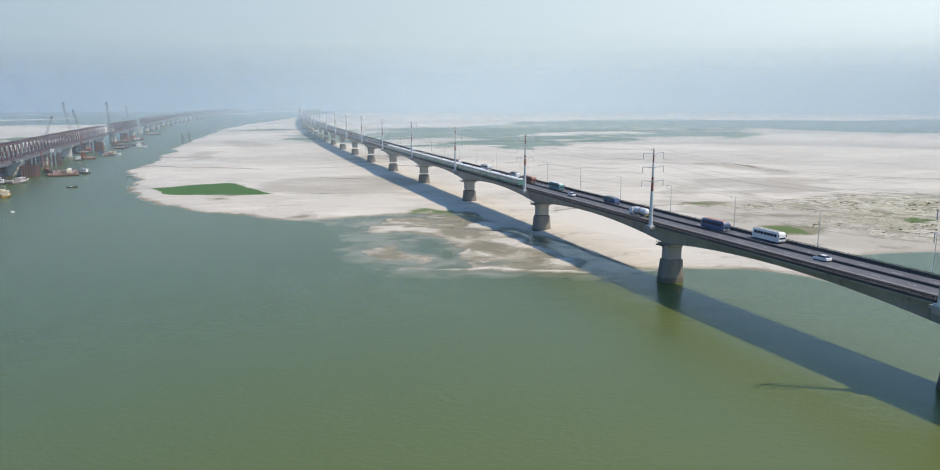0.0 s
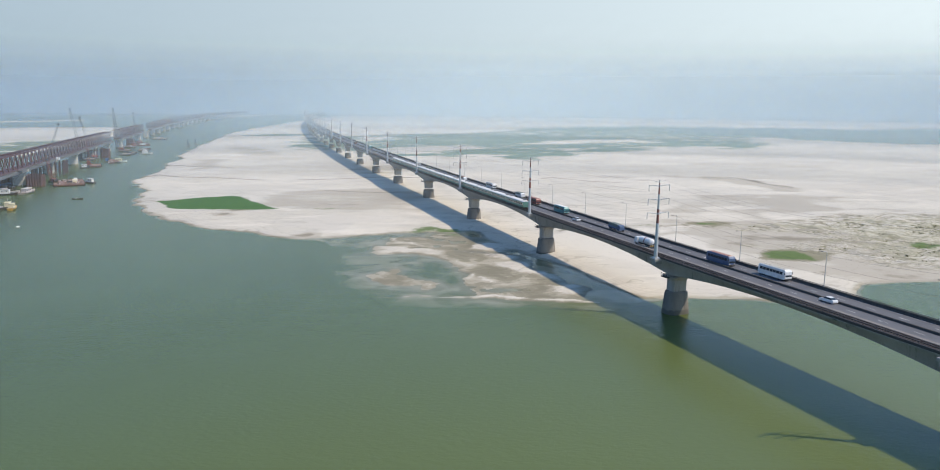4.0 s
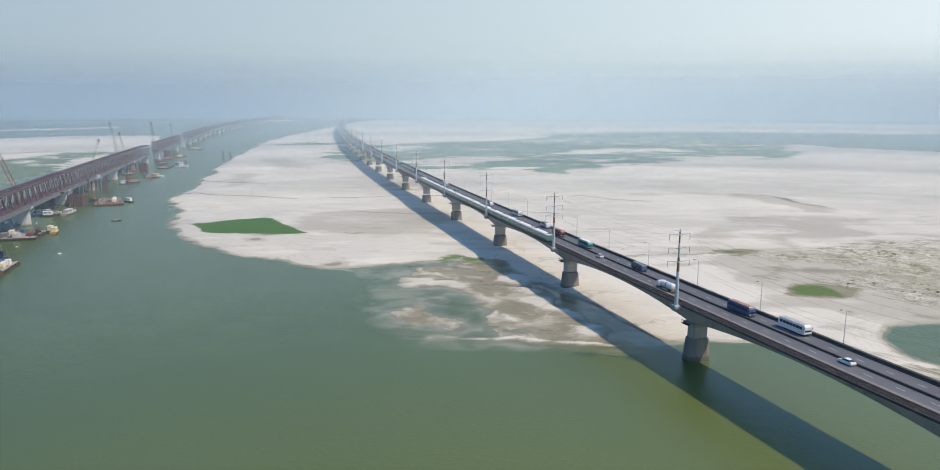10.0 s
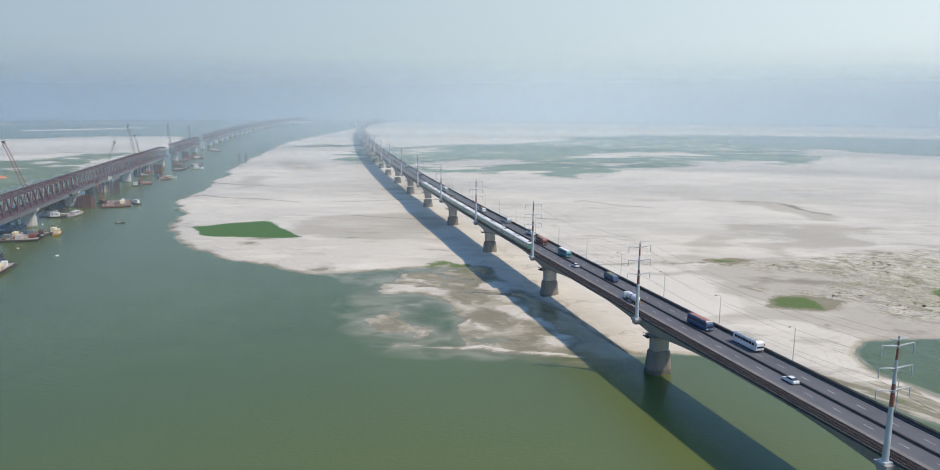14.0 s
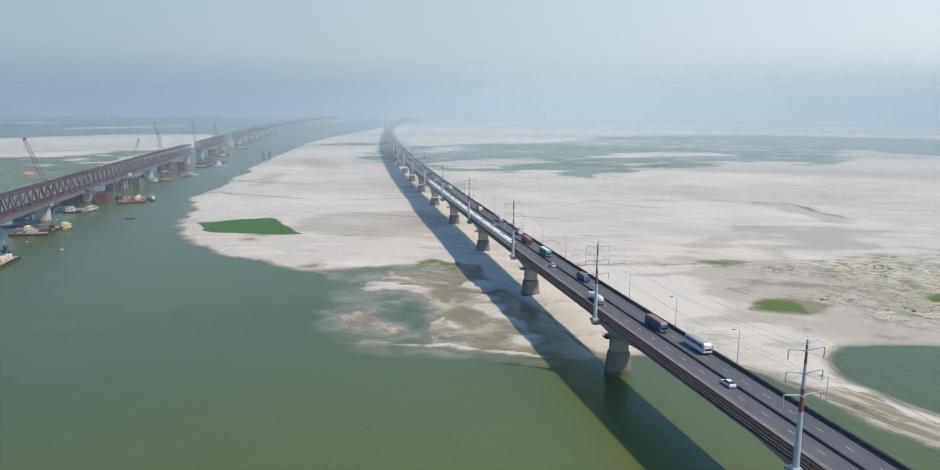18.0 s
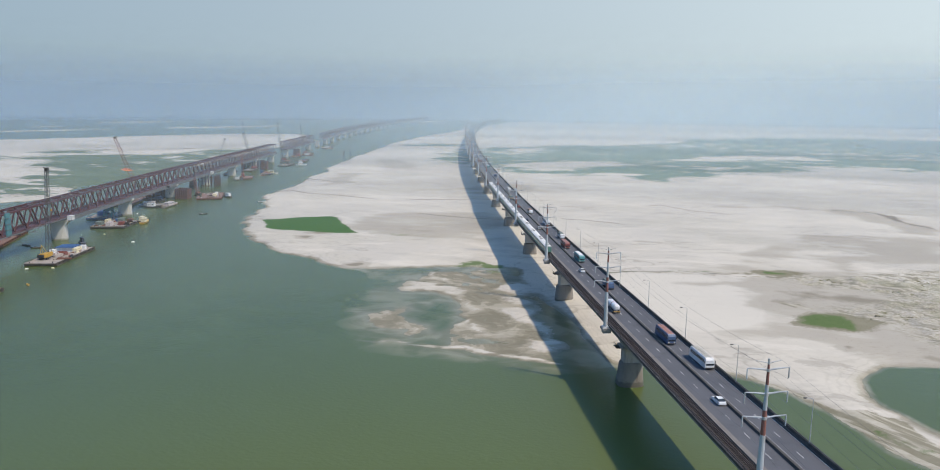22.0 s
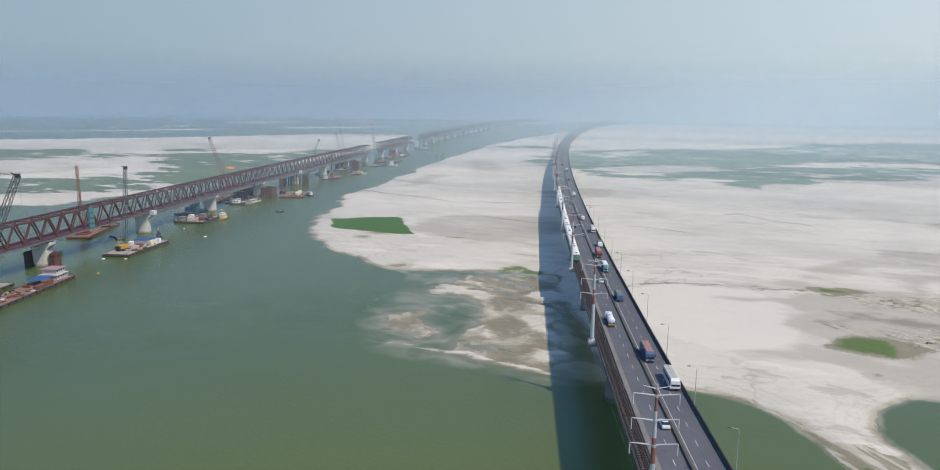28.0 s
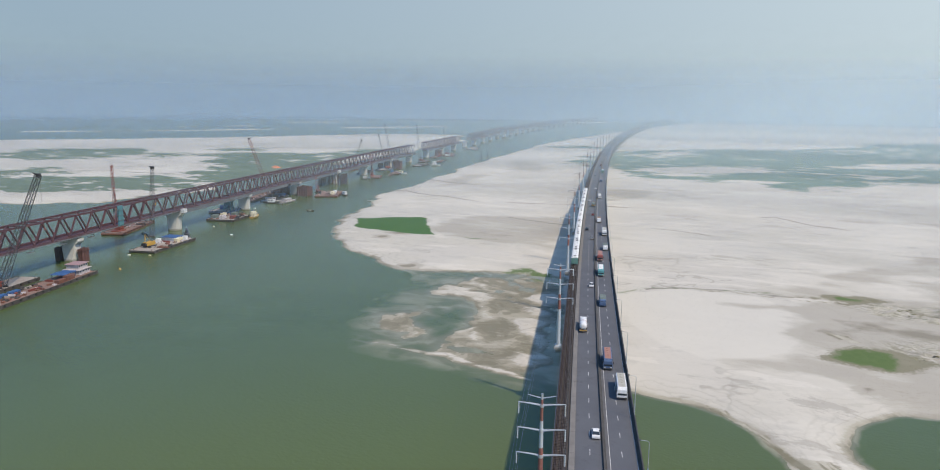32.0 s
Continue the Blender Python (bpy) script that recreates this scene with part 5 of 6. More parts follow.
def place(ob, s, off, back=False):
    ob.matrix_world = road.frame_at(s, off, -0.015) @ Matrix.Rotation(math.pi if back else 0, 4, "Z")
    return ob


ROAD_L, ROAD_R, LANE_A, LANE_B = -2.9, 0.0, 3.9, 6.7
place(tanker("white gas tanker with a red band"), 18, ROAD_L)
place(bus(CAR_WHITE, BUS_ROOF, "white coach with dark windows on the bridge"), -34, LANE_B, True)
place(bus(CAR_BLUE, BUS_BROWN, "dark blue bus with a dusty red-brown roof"), -14, LANE_A, True)
place(car(CAR_WHITE, "white saloon car driving on the bridge"), -60, ROAD_R)
place(bus(BUS_TEAL, COACH_ROOF, "teal bus with a pale roof"), 96, LANE_A, True)
place(car(CAR_WHITE, "white saloon car driving on the bridge"), 74, ROAD_R)
place(truck(CAR_BLUE, TARP, "blue truck under a grey tarpaulin"), 48, LANE_A, True)
place(bus(CAR_WHITE, BUS_ROOF, "white coach with dark windows on the bridge"), 193, LANE_B, True)
place(car(CAR_SILVER, "silver saloon car driving on the bridge"), 178, ROAD_R)
place(truck(CAR_WHITE, CARGO, "white truck with a brown load"), 236, LANE_A, True)
place(truck(TRUCK_YEL, TARP, "yellow truck under a grey-green tarpaulin"), 305, ROAD_R)
place(bus(CAR_WHITE, BUS_ROOF, "white coach with dark windows on the bridge"), 352, LANE_A, True)
place(car(CAR_WHITE, "white saloon car driving on the bridge"), 412, ROAD_R)
place(truck(CAR_BLUE, CARGO, "blue truck with a brown load"), 470, LANE_A, True)
place(bus(BUS_TEAL, COACH_ROOF, "teal bus with a pale roof"), 560, LANE_A, True)
place(car(CAR_RED, "dark red saloon car driving on the bridge"), 262, ROAD_R)
place(car(CAR_BLACK, "black saloon car driving on the bridge"), 205, ROAD_L)
place(car(CAR_WHITE, "white saloon car driving on the bridge"), 330, ROAD_L)
place(truck(CAR_WHITE, TARP, "white truck under a grey-green tarpaulin"), 150, LANE_B, True)
place(bus(CAR_RED, BUS_BROWN, "red bus with a dusty red-brown roof"), 126, LANE_A, True)
place(truck(CAR_RED, CARGO, "red truck with a brown load"), 640, ROAD_R)
place(car(CAR_SILVER, "silver saloon car driving on the bridge"), 520, ROAD_L)


def coach():
    ob = thing("train_coach", "long railway coach, dirty white roof over green and cream sides", "train", "coaches of the train")
    part("body", Shape().box(-1.5, 1.5, -10.2, 10.2, 0.95, 3.5), COACH_SIDE, ob)
    for d in (-1, 1):
        part("band", Shape().box(d * 1.5 - 0.02, d * 1.5 + 0.02, -10.15, 10.15, 1.9, 3.1), COACH_CREAM, ob)
        for i in range(9):
            part("side_window", Shape().box(d * 1.52 - 0.02, d * 1.52 + 0.02, -9.2 + i * 2.1, -8.0 + i * 2.1, 2.1, 2.85), GLASS, ob)
    rings = []
    for y, k in ((-10.2, 0.8), (-9.9, 1.0), (9.9, 1.0), (10.2, 0.8)):
        rings.append([(1.55 * math.cos(a), y, 3.45 + 0.62 * k * math.sin(a)) for a in [math.pi * i / 10 for i in range(11)]])
    part("roof", Shape().loft(rings), COACH_ROOF, ob, "dirty white rounded roof")
    for y in (-8.2, 8.2):
        part("roof_vent", Shape().box(-0.55, 0.55, y - 0.8, y + 0.8, 3.95, 4.2, 0.08), DARK, ob)
    for y in (-7.2, 7.2):
        part("bogie", Shape().box(-1.2, 1.2, y - 1.6, y + 1.6, 0.33, 0.98, 0.1), DARK, ob)
    return ob


first_coach = coach()
TAIL = 120.0
first_coach.matrix_world = road.frame_at(TAIL, -7.5, 0.0)
for i in range(1, 13):
    copy_thing(first_coach, road.frame_at(TAIL + i * 21.2, -7.5, 0.0))


# ---- vessels and works along the railway bridge ----
HULL_DARK = surface("dark hull", (0.085, 0.075, 0.07), (0.06, 0.055, 0.052), 0.6, 0.1, 0.4, 2.0, 0.1, (0.10, 0.055, 0.04), streak=True)
HULL_RUST = surface("rusty hull", (0.20, 0.085, 0.055), (0.14, 0.065, 0.05), 0.7, 0.1, 0.4, 2.0, 0.1, (0.08, 0.05, 0.045), streak=True)
DECK_RUST = surface("rust-brown barge deck", (0.225, 0.14, 0.108), (0.175, 0.112, 0.09), 0.9, 0, 0.15, 1.2, 0.2, (0.16, 0.12, 0.10))
DECK_GREY = surface("worn grey barge deck", (0.33, 0.29, 0.25), (0.26, 0.23, 0.205), 0.9, 0, 0.15, 1.2, 0.2, (0.18, 0.15, 0.13))
BLUE_TARP = surface("bright blue sheet roof", (0.03, 0.10, 0.25), (0.025, 0.075, 0.19), 0.6, 0, 0.5, 2.0, 0.2)
CREAM = surface("cream container", (0.66, 0.60, 0.42), (0.58, 0.52, 0.36), 0.6, 0, 0.5, 2.0, 0.1)
WHITE = surface("white painted steel", (0.72, 0.73, 0.73), (0.60, 0.61, 0.61), 0.5, 0, 0.5, 2.0, 0.05, (0.4, 0.36, 0.32), streak=True)
DULL_WHITE = surface("grubby white deckhouse", (0.50, 0.46, 0.46), (0.40, 0.36, 0.36), 0.6, 0, 0.4, 2.0, 0.05, (0.28, 0.22, 0.21), streak=True)
PINK = surface("faded pink roof", (0.34, 0.22, 0.22), (0.27, 0.175, 0.175), 0.7, 0, 0.4, 2.0, 0.1)
RED_PAINT = surface("orange-red machine paint", (0.23, 0.058, 0.04), (0.17, 0.045, 0.034), 0.55, 0, 0.5, 2.0, 0.05)
YELLOW = surface("yellow machine paint", (0.46, 0.28, 0.05), (0.38, 0.22, 0.045), 0.5, 0, 0.5, 2.0, 0.05)
TEAL = surface("teal machine paint", (0.075, 0.22, 0.25), (0.06, 0.175, 0.20), 0.6, 0, 0.4, 2.0, 0.05)
SHEETPILE = surface("rusty sheet piles", (0.125, 0.055, 0.048), (0.085, 0.042, 0.038), 0.85, 0.1, 0.5, 2.0, 0.2, (0.19, 0.095, 0.06), 0.5, True)
PILE_DARK = surface("dark steel piles", (0.085, 0.047, 0.045), (0.058, 0.037, 0.037), 0.8, 0.1, 0.5, 2.0, 0.1, per_object=0.4)
ORANGE = surface("orange tarpaulin", (0.60, 0.20, 0.075), (0.50, 0.16, 0.06), 0.7, 0, 0.4, 1.5, 0.1)
TUG_NAVY = surface("navy painted steel", (0.045, 0.06, 0.09), (0.035, 0.045, 0.07), 0.5, 0.1, 0.5, 2.0, 0.05)
BOOM_GREY = plain("dark grey lattice", (0.10, 0.10, 0.105), 0.6, 0.2)


def at_deg(x, y, heading, z=0.0):
    """A pose on the water with its y axis turned to a heading, degrees clockwise from +y."""
    return Matrix.Translation((x, y, z)) @ Matrix.Rotation(-radians(heading), 4, "Z")


def barge(x, y, heading, length, width, hull, deck, label, free=1.5):
    ob = thing("barge", label, "barge", "work barges", at_deg(x, y, heading))
    L, W = length / 2, width / 2
    rings = [[(-W, yy, z0), (W, yy, z0), (W, yy, free), (-W, yy, free)] for yy, z0 in ((-L, 0.5), (-L + 2.2, -0.8), (L - 2.2, -0.8), (L, 0.5))]
    part("hull", Shape().loft(rings), hull, ob)
    part("deck", Shape().box(-W + 0.15, W - 0.15, -L + 0.2, L - 0.2, free, free + 0.06), deck, ob)
    sh = Shape()
    for d in (-1, 1):
        sh.box(d * (W - 0.12) - 0.08, d * (W - 0.12) + 0.08, -L + 0.1, L - 0.1, free, free + 0.32)
    part("bulwark", sh, hull, ob)
    n = int(length / 5)
    for i in range(n):
        for d in (-1, 1):
            part("fender", Shape().tube([(d * (W + 0.02), -L + 3 + i * (length - 6) / max(1, n - 1), free - 0.35), (d * (W + 0.32), -L + 3 + i * (length - 6) / max(1, n - 1), free - 0.35)], [0.55, 0.5], 10), DARK, ob)
    for yy in (-L + 1.2, L - 1.2):
        for d in (-0.7, 0.7):
            part("bollard", Shape().tube([(d * W, yy, free), (d * W, yy, free + 0.7), (d * W, yy, free + 0.8)], [0.2, 0.2, 0.32], 8), DARK, ob)
    return ob


def cabin(ob, x0, x1, y0, y1, z, storeys, wall, roof, over=0.5):
    for k in range(storeys):
        zz = z + k * 2.7
        inset = 0.8 * k
        w = part("deckhouse", Shape().box(x0 + inset, x1 - inset, y0 + inset, y1 - inset, zz, zz + 2.5), wall, ob)
        n = max(2, int((y1 - y0) / 2))
        for i in range(n):
            yy = y0 + inset + (i + 0.5) * (y1 - y0 - 2 * inset) / n
            for xx in (x0 + inset, x1 - inset):
                part("window", Shape().box(xx - 0.03, xx + 0.03, yy - 0.4, yy + 0.4, zz + 1.2, zz + 2.0), GLASS, w)
        part("roof", Shape().box(x0 + inset - over, x1 - inset + over, y0 + inset - over, y1 - inset + over, zz + 2.5, zz + 2.7, 0.1), roof if k == storeys - 1 else wall, w)


def crate(name, label, category, x, y, heading, z, sx, sy, sz, material):
    ob = thing(name, label, category, "", at_deg(x, y, heading, z))
    part("body", Shape().box(-sx / 2, sx / 2, -sy / 2, sy / 2, 0, sz, bev=min(0.12, sz * 0.15)), material, ob)
    if sz > 1.5:
        n = int(sy / 0.9)
        rib = Shape().box(-0.05, 0.05, -0.12, 0.12, 0.15, sz - 0.2).mesh("rib", material)
        for d in (-1, 1):
            for i in range(n):
                part("rib", rib, None, ob, m=Matrix.Translation((d * sx / 2, -sy / 2 + (i + 0.5) * sy / n, 0)))
    return ob


def lattice(sh, a, b, w0, w1, n, bar=0.14):
    """A square lattice boom from a to b with n bays."""
    a, b = Vector(a), Vector(b)
    d = (b - a).normalized()
    s = d.cross(Vector((0, 1, 0) if abs(d.y) < 0.9 else (1, 0, 0))).normalized()
    t = s.cross(d)
    def corner(u, k):
        w = w0 + (w1 - w0) * u
        sx, st = ((-1, -1), (1, -1), (1, 1), (-1, 1))[k]
        return a.lerp(b, u) + s * (sx * w / 2) + t * (st * w / 2)
    for k in range(4):
        sh.beam(corner(0, k), corner(1, k), bar)
    for i in range(n):
        for k in range(4):
            p, q = (k, (k + 1) % 4) if i % 2 else ((k + 1) % 4, k)
            sh.beam(corner(i / n, p), corner((i + 1) / n, q), bar * 0.65)
    return sh


def crawler_crane(x, y, z, heading, lean, reach, paint, boom_paint, label):
    """A lattice crane; lean: degrees of the boom from upright; reach: boom length."""
    ob = thing("crawler_crane", label, "crane", "cranes on the works", at_deg(x, y, heading, z))
    for d in (-1, 1):
        part("track", Shape().box(d * 2.1 - 0.5, d * 2.1 + 0.5, -3.4, 3.4, 0, 1.1, 0.2), DARK, ob)
    body = part("body", Shape().box(-1.6, 1.6, -4.2, 1.8, 1.2, 3.4, bev=0.3).box(-0.9, 0.9, -0.9, 0.9, 0.6, 1.25), paint, ob)
    part("cab", Shape().box(0.5, 1.7, 1.0, 2.9, 1.4, 3.6, bev=0.25), paint, ob)
    part("cab_window", Shape().box(0.65, 1.55, 2.86, 2.93, 2.2, 3.3), GLASS, ob)
    part("counterweight", Shape().box(-1.7, 1.7, -5.2, -4.15, 1.2, 3.0, bev=0.2), DARK, ob)
    foot = Vector((0, 1.6, 1.9))
    tip = foot + Vector((0, math.sin(radians(lean)), math.cos(radians(lean)))) * reach
    boom = part("boom", lattice(Shape(), foot, tip, 3.3 if reach > 50 else 2.0, 2.1 if reach > 50 else 1.4, int(reach / 2.2), 0.24 if reach > 50 else 0.17), boom_paint, ob, "lattice boom")
    part("boom_head", Shape().box(tip.x - 0.8, tip.x + 0.8, tip.y - 0.9, tip.y + 1.1, tip.z - 0.9, tip.z + 0.9, 0.2).beam(tip, tip + Vector((0, -2.6, 1.2)), 0.5), DARK, boom)
    mast = Vector((0, -3.5, 8.5))
    gantry = Shape().beam((-0.7, -3.8, 3.3), mast, 0.2).beam((0.7, -3.8, 3.3), mast, 0.2).beam((0, 0.5, 3.3), mast, 0.15)
    part("gantry", gantry, paint, ob)
    part("stay_rope", Shape().tube([mast, tip], 0.05, 4).tube([mast + Vector((0.4, 0, 0)), foot.lerp(tip, 0.7)], 0.04, 4), BOOM_GREY, ob)
    drop = tip.z * 0.45
    part("hoist_rope", Shape().tube([tip + Vector((0, 0.6, -0.2)), tip + Vector((0, 0.6, -drop))], 0.05, 4), BOOM_GREY, ob)
    part("hook_block", Shape().box(tip.x - 0.35, tip.x + 0.35, tip.y + 0.3, tip.y + 0.9, tip.z - drop - 1.2, tip.z - drop, 0.1), paint, ob)
    return ob


def leader_rig(x, y, z, heading, high, paint, label):
    """A piling rig with an upright lattice leader."""
    ob = thing("piling_rig", label, "piling rig", "", at_deg(x, y, heading, z))
    part("base_frame", Shape().box(-3, 3, -4, 4, 0, 0.8, 0.1), paint, ob)
    part("machine_house", Shape().box(-1.8, 1.8, -3.6, 0.5, 0.8, 3.6, bev=0.3), paint, ob)
    part("leader", lattice(Shape(), (0, 2, 0.8), (0, 2, high), 1.8, 1.2, int(high / 2.4), 0.2), paint, ob, "tall upright lattice leader")
    part("back_stay", Shape().beam((-1.4, -3, 3.5), (0, 1.6, high * 0.62), 0.28).beam((1.4, -3, 3.5), (0, 1.6, high * 0.62), 0.28), paint, ob)
    part("hammer", Shape().tube([(0, 3.0, high * 0.3), (0, 3.0, high * 0.3 + 6)], [0.6, 0.6], 10), DARK, ob)
    return ob


def boat(x, y, heading, length, width, hull, top, label, storeys=1):
    ob = thing("boat", label, "boat", "work boats", at_deg(x, y, heading))
    L, W = length / 2, width / 2
    rings = []
    for u, w, z in ((-1, 0.75, 1.3), (-0.6, 0.95, 1.15), (0.1, 1.0, 1.15), (0.6, 0.75, 1.45), (0.9, 0.3, 1.85), (1.0, 0.05, 2.0)):
        rings.append([(-W * w * 0.6, u * L, -0.5), (W * w * 0.6, u * L, -0.5), (W * w, u * L, z), (-W * w, u * L, z)])
    part("hull", Shape().loft(rings), hull, ob)
    part("deck", Shape().box(-W * 0.8, W * 0.8, -L * 0.85, L * 0.5, 1.12, 1.2), DECK_GREY, ob)
    if not storeys:
        part("seat", Shape().box(-W * 0.6, W * 0.6, -L * 0.3, -L * 0.1, 1.2, 1.5, 0.05), top, ob)
        part("outboard_motor", Shape().box(-0.25, 0.25, -L - 0.3, -L + 0.25, 0.6, 1.8, 0.06), DARK, ob)
        ob.scale = (1, 1, 0.55)
        return ob
    cabin(ob, -W * 0.6, W * 0.6, -L * 0.6, L * 0.25, 1.2, storeys, top, top, 0.25)
    part("mast", Shape().tube([(0, 0, 1.2 + 2.7 * storeys), (0, 0, 4.2 + 2.7 * storeys)], [0.08, 0.04], 6), GALV, ob)
    return ob


def sheet_box(x, y, heading, sx, sy, high, material, label):
    """A cofferdam of sheet piles with a trough profile."""
    ob = thing("cofferdam", label, "cofferdam", "cofferdams at the piers", at_deg(x, y, heading))
    def pan(w):
        return Shape().loft([[(-w / 2, -0.12, z), (-w / 4, 0.2, z), (w / 4, 0.2, z), (w / 2, -0.12, z), (w / 2, -0.26, z), (w / 4, 0.06, z), (-w / 4, 0.06, z), (-w / 2, -0.26, z)] for z in (-3, high)])
    nx, ny = max(3, int(sx / 1.6)), max(3, int(sy / 1.6))
    mx, my = pan(sx / nx).mesh("sheet_pile", material), pan(sy / ny).mesh("sheet_pile", material)
    r = random.Random(int(abs(x * 7 + y)))
    for i in range(nx):
        for d in (-1, 1):
            part("sheet_pile", mx, None, ob, m=Matrix.Translation((-sx / 2 + (i + 0.5) * sx / nx, d * sy / 2, r.uniform(-0.4, 0.3))) @ Matrix.Rotation(math.pi if d < 0 else 0, 4, "Z"))
    for i in range(ny):
        for d in (-1, 1):
            part("sheet_pile", my, None, ob, m=Matrix.Translation((d * sx / 2, -sy / 2 + (i + 0.5) * sy / ny, r.uniform(-0.4, 0.3))) @ Matrix.Rotation(-d * math.pi / 2, 4, "Z"))
    wale = Shape()
    for d in (-1, 1):
        wale.beam((-sx / 2 - 0.2, d * (sy / 2 + 0.35), high - 1.2), (sx / 2 + 0.2, d * (sy / 2 + 0.35), high - 1.2), 0.35)
        wale.beam((d * (sx / 2 + 0.35), -sy / 2 - 0.2, high - 1.2), (d * (sx / 2 + 0.35), sy / 2 + 0.2, high - 1.2), 0.35)
    part("wale_beam", wale, material, ob)
    return ob


def pile_group(x, y, heading, sx, sy, nx, ny, high, label):
    ob = thing("pile_group", label, "piles", "", at_deg(x, y, heading))
    pm = Shape().tube([(0, 0, -4), (0, 0, high)], [0.55, 0.55], 10).mesh("pile", PILE_DARK)
    for i in range(nx):
        for j in range(ny):
            if i in (0, nx - 1) or j in (0, ny - 1):
                part("pile", pm, None, ob, m=Matrix.Translation((-sx / 2 + sx * i / (nx - 1), -sy / 2 + sy * j / (ny - 1), ((i * 3 + j * 5) % 4) * 0.5 - 0.8)))
    fr = Shape()
    for z in (high * 0.45, high * 0.8):
        for d in (-1, 1):
            fr.beam((-sx / 2 - 0.7, d * sy / 2, z), (sx / 2 + 0.7, d * sy / 2, z), 0.4)
            fr.beam((d * sx / 2, -sy / 2 - 0.7, z), (d * sx / 2, sy / 2 + 0.7, z), 0.4)
    part("guide_frame", fr, PILE_DARK, ob)
    return ob


def clutter(x, y, heading, z, sx, sy, count, seed):
    """Loose crates, plates and pipes lying about a deck, each a thing."""
    r = random.Random(seed)
    base = at_deg(x, y, heading, z)
    mats = ((HULL_RUST, "rusty brown"), (DECK_RUST, "brown"), (HULL_RUST, "rusty brown"), (RED_PAINT, "red"), (DULL_WHITE, "grubby white"), (HULL_DARK, "dark grey"), (DECK_GREY, "grey"), (DECK_GREY, "grey"), (DULL_WHITE, "grubby white"), (DARK, "black"), (DARK, "black"), (HULL_DARK, "dark grey"))
    for i in range(count):
        p = base @ Vector((r.uniform(-sx / 2, sx / 2), r.uniform(-sy / 2, sy / 2), 0))
        mm, word = r.choice(mats)
        if r.random() < 0.3:
            ob = thing("pipe_stack", word + " steel pipes lying on the deck", "pipes", "loose gear on the barges", Matrix.Translation(p) @ Matrix.Rotation(-radians(heading + r.choice((0, 90)) + r.uniform(-8, 8)), 4, "Z"))
            n = r.uniform(3, 7)
            for o, zz in ((-0.3, 0.25), (0.3, 0.25), (0, 0.72)):
                part("pipe", Shape().tube([(o, -n / 2, zz), (o, n / 2, zz)], 0.25, 8), mm, ob)
        else:
            crate("crate", word + " crate of gear on the deck", "crate", p.x, p.y, heading + r.uniform(-15, 15), p.z, r.uniform(0.6, 1.7), r.uniform(0.8, 2.6), r.uniform(0.4, 1.1), mm)


# the long barge with the blue-roofed cabin
a = barge(-215.5, 222, -24.6, 76, 13, HULL_DARK, DECK_RUST, "long rust-brown deck barge with cabins and loose gear")
cabin(a, -5.0, 3.4, 27, 36, 1.56, 2, DULL_WHITE, PINK, 0.7)
part("awning", Shape().box(-4.5, 3.0, 15, 25.5, 4.2, 4.5, 0.4).beam((-4, 16, 1.5), (-4, 16, 4.3), 0.15).beam((2.6, 16, 1.5), (2.6, 16, 4.3), 0.15).beam((-4, 25, 1.5), (-4, 25, 4.3), 0.15).beam((2.6, 25, 1.5), (2.6, 25, 4.3), 0.15), BLUE_TARP, a, "bright blue sheet awning")
A = at_deg(-215.5, 222, -24.6, 1.56)
for u, v, lab, mm, sz in ((3.8, 18, "red-brown container on the barge", HULL_RUST, 2.4), (4.2, 11, "red-brown container on the barge", HULL_RUST, 1.8), (-3, -12, "blue sheeted stack on the barge", BLUE_TARP, 1.6), (-3.2, -20, "blue sheeted stack on the barge", BLUE_TARP, 1.6)):
    p = A @ Vector((u, v, 0))
    crate("container", lab, "container", p.x, p.y, -24.6, p.z, 2.4, 6.0, sz, mm)
clutter(-212, 213, -24.6, 1.56, 10, 44, 40, 5)
crawler_crane(-231, 212, 1.3, 62, 24, 58, RED_PAINT, BOOM_GREY, "large lattice-boom crane on a barge")
barge(-233, 212, -24.6, 44, 13, HULL_DARK, DECK_GREY, "dark crane pontoon beside the long barge")

# crane barge with the blue-roofed hut
b = barge(-261, 326, -20.4, 46, 17, HULL_DARK, DECK_GREY, "grey crane barge with fenders along its side")
cabin(b, -6.5, 2.5, 8.5, 17, 1.56, 1, WHITE, BLUE_TARP, 0.8)
B = at_deg(-261, 326, -20.4, 1.56)
for u, v, lab, mm, l in ((4.8, 9, "cream container beside the hut", CREAM, 6.5), (5.0, 16, "white locker on the barge", WHITE, 2.6), (-6.0, 3.5, "white box on the barge", WHITE, 3.0)):
    p = B @ Vector((u, v, 0))
    crate("container", lab, "container", p.x, p.y, -20.4, p.z, 2.5, l, 2.5, mm)
p = B @ Vector((-2.5, -10.5, 0))
crawler_crane(p.x, p.y, p.z, -10, 5.5, 47, YELLOW, BOOM_GREY, "yellow crawler crane with a grey lattice boom")
clutter(-258, 322, -20.4, 1.56, 13, 34, 26, 6)
boat(-272, 352, -60, 13, 4.6, HULL_DARK, TUG_NAVY, "small dark tug moored behind the barge", 2)

# red piling barge behind the truss
barge(-337, 354, -33, 56, 15, HULL_RUST, DECK_RUST, "rust-red flat barge with piling gear")
leader_rig(-327, 339, 1.56, 160, 46, RED_PAINT, "orange-red piling rig with a tall leader")
clutter(-342, 362, -33, 1.56, 11, 42, 26, 7)

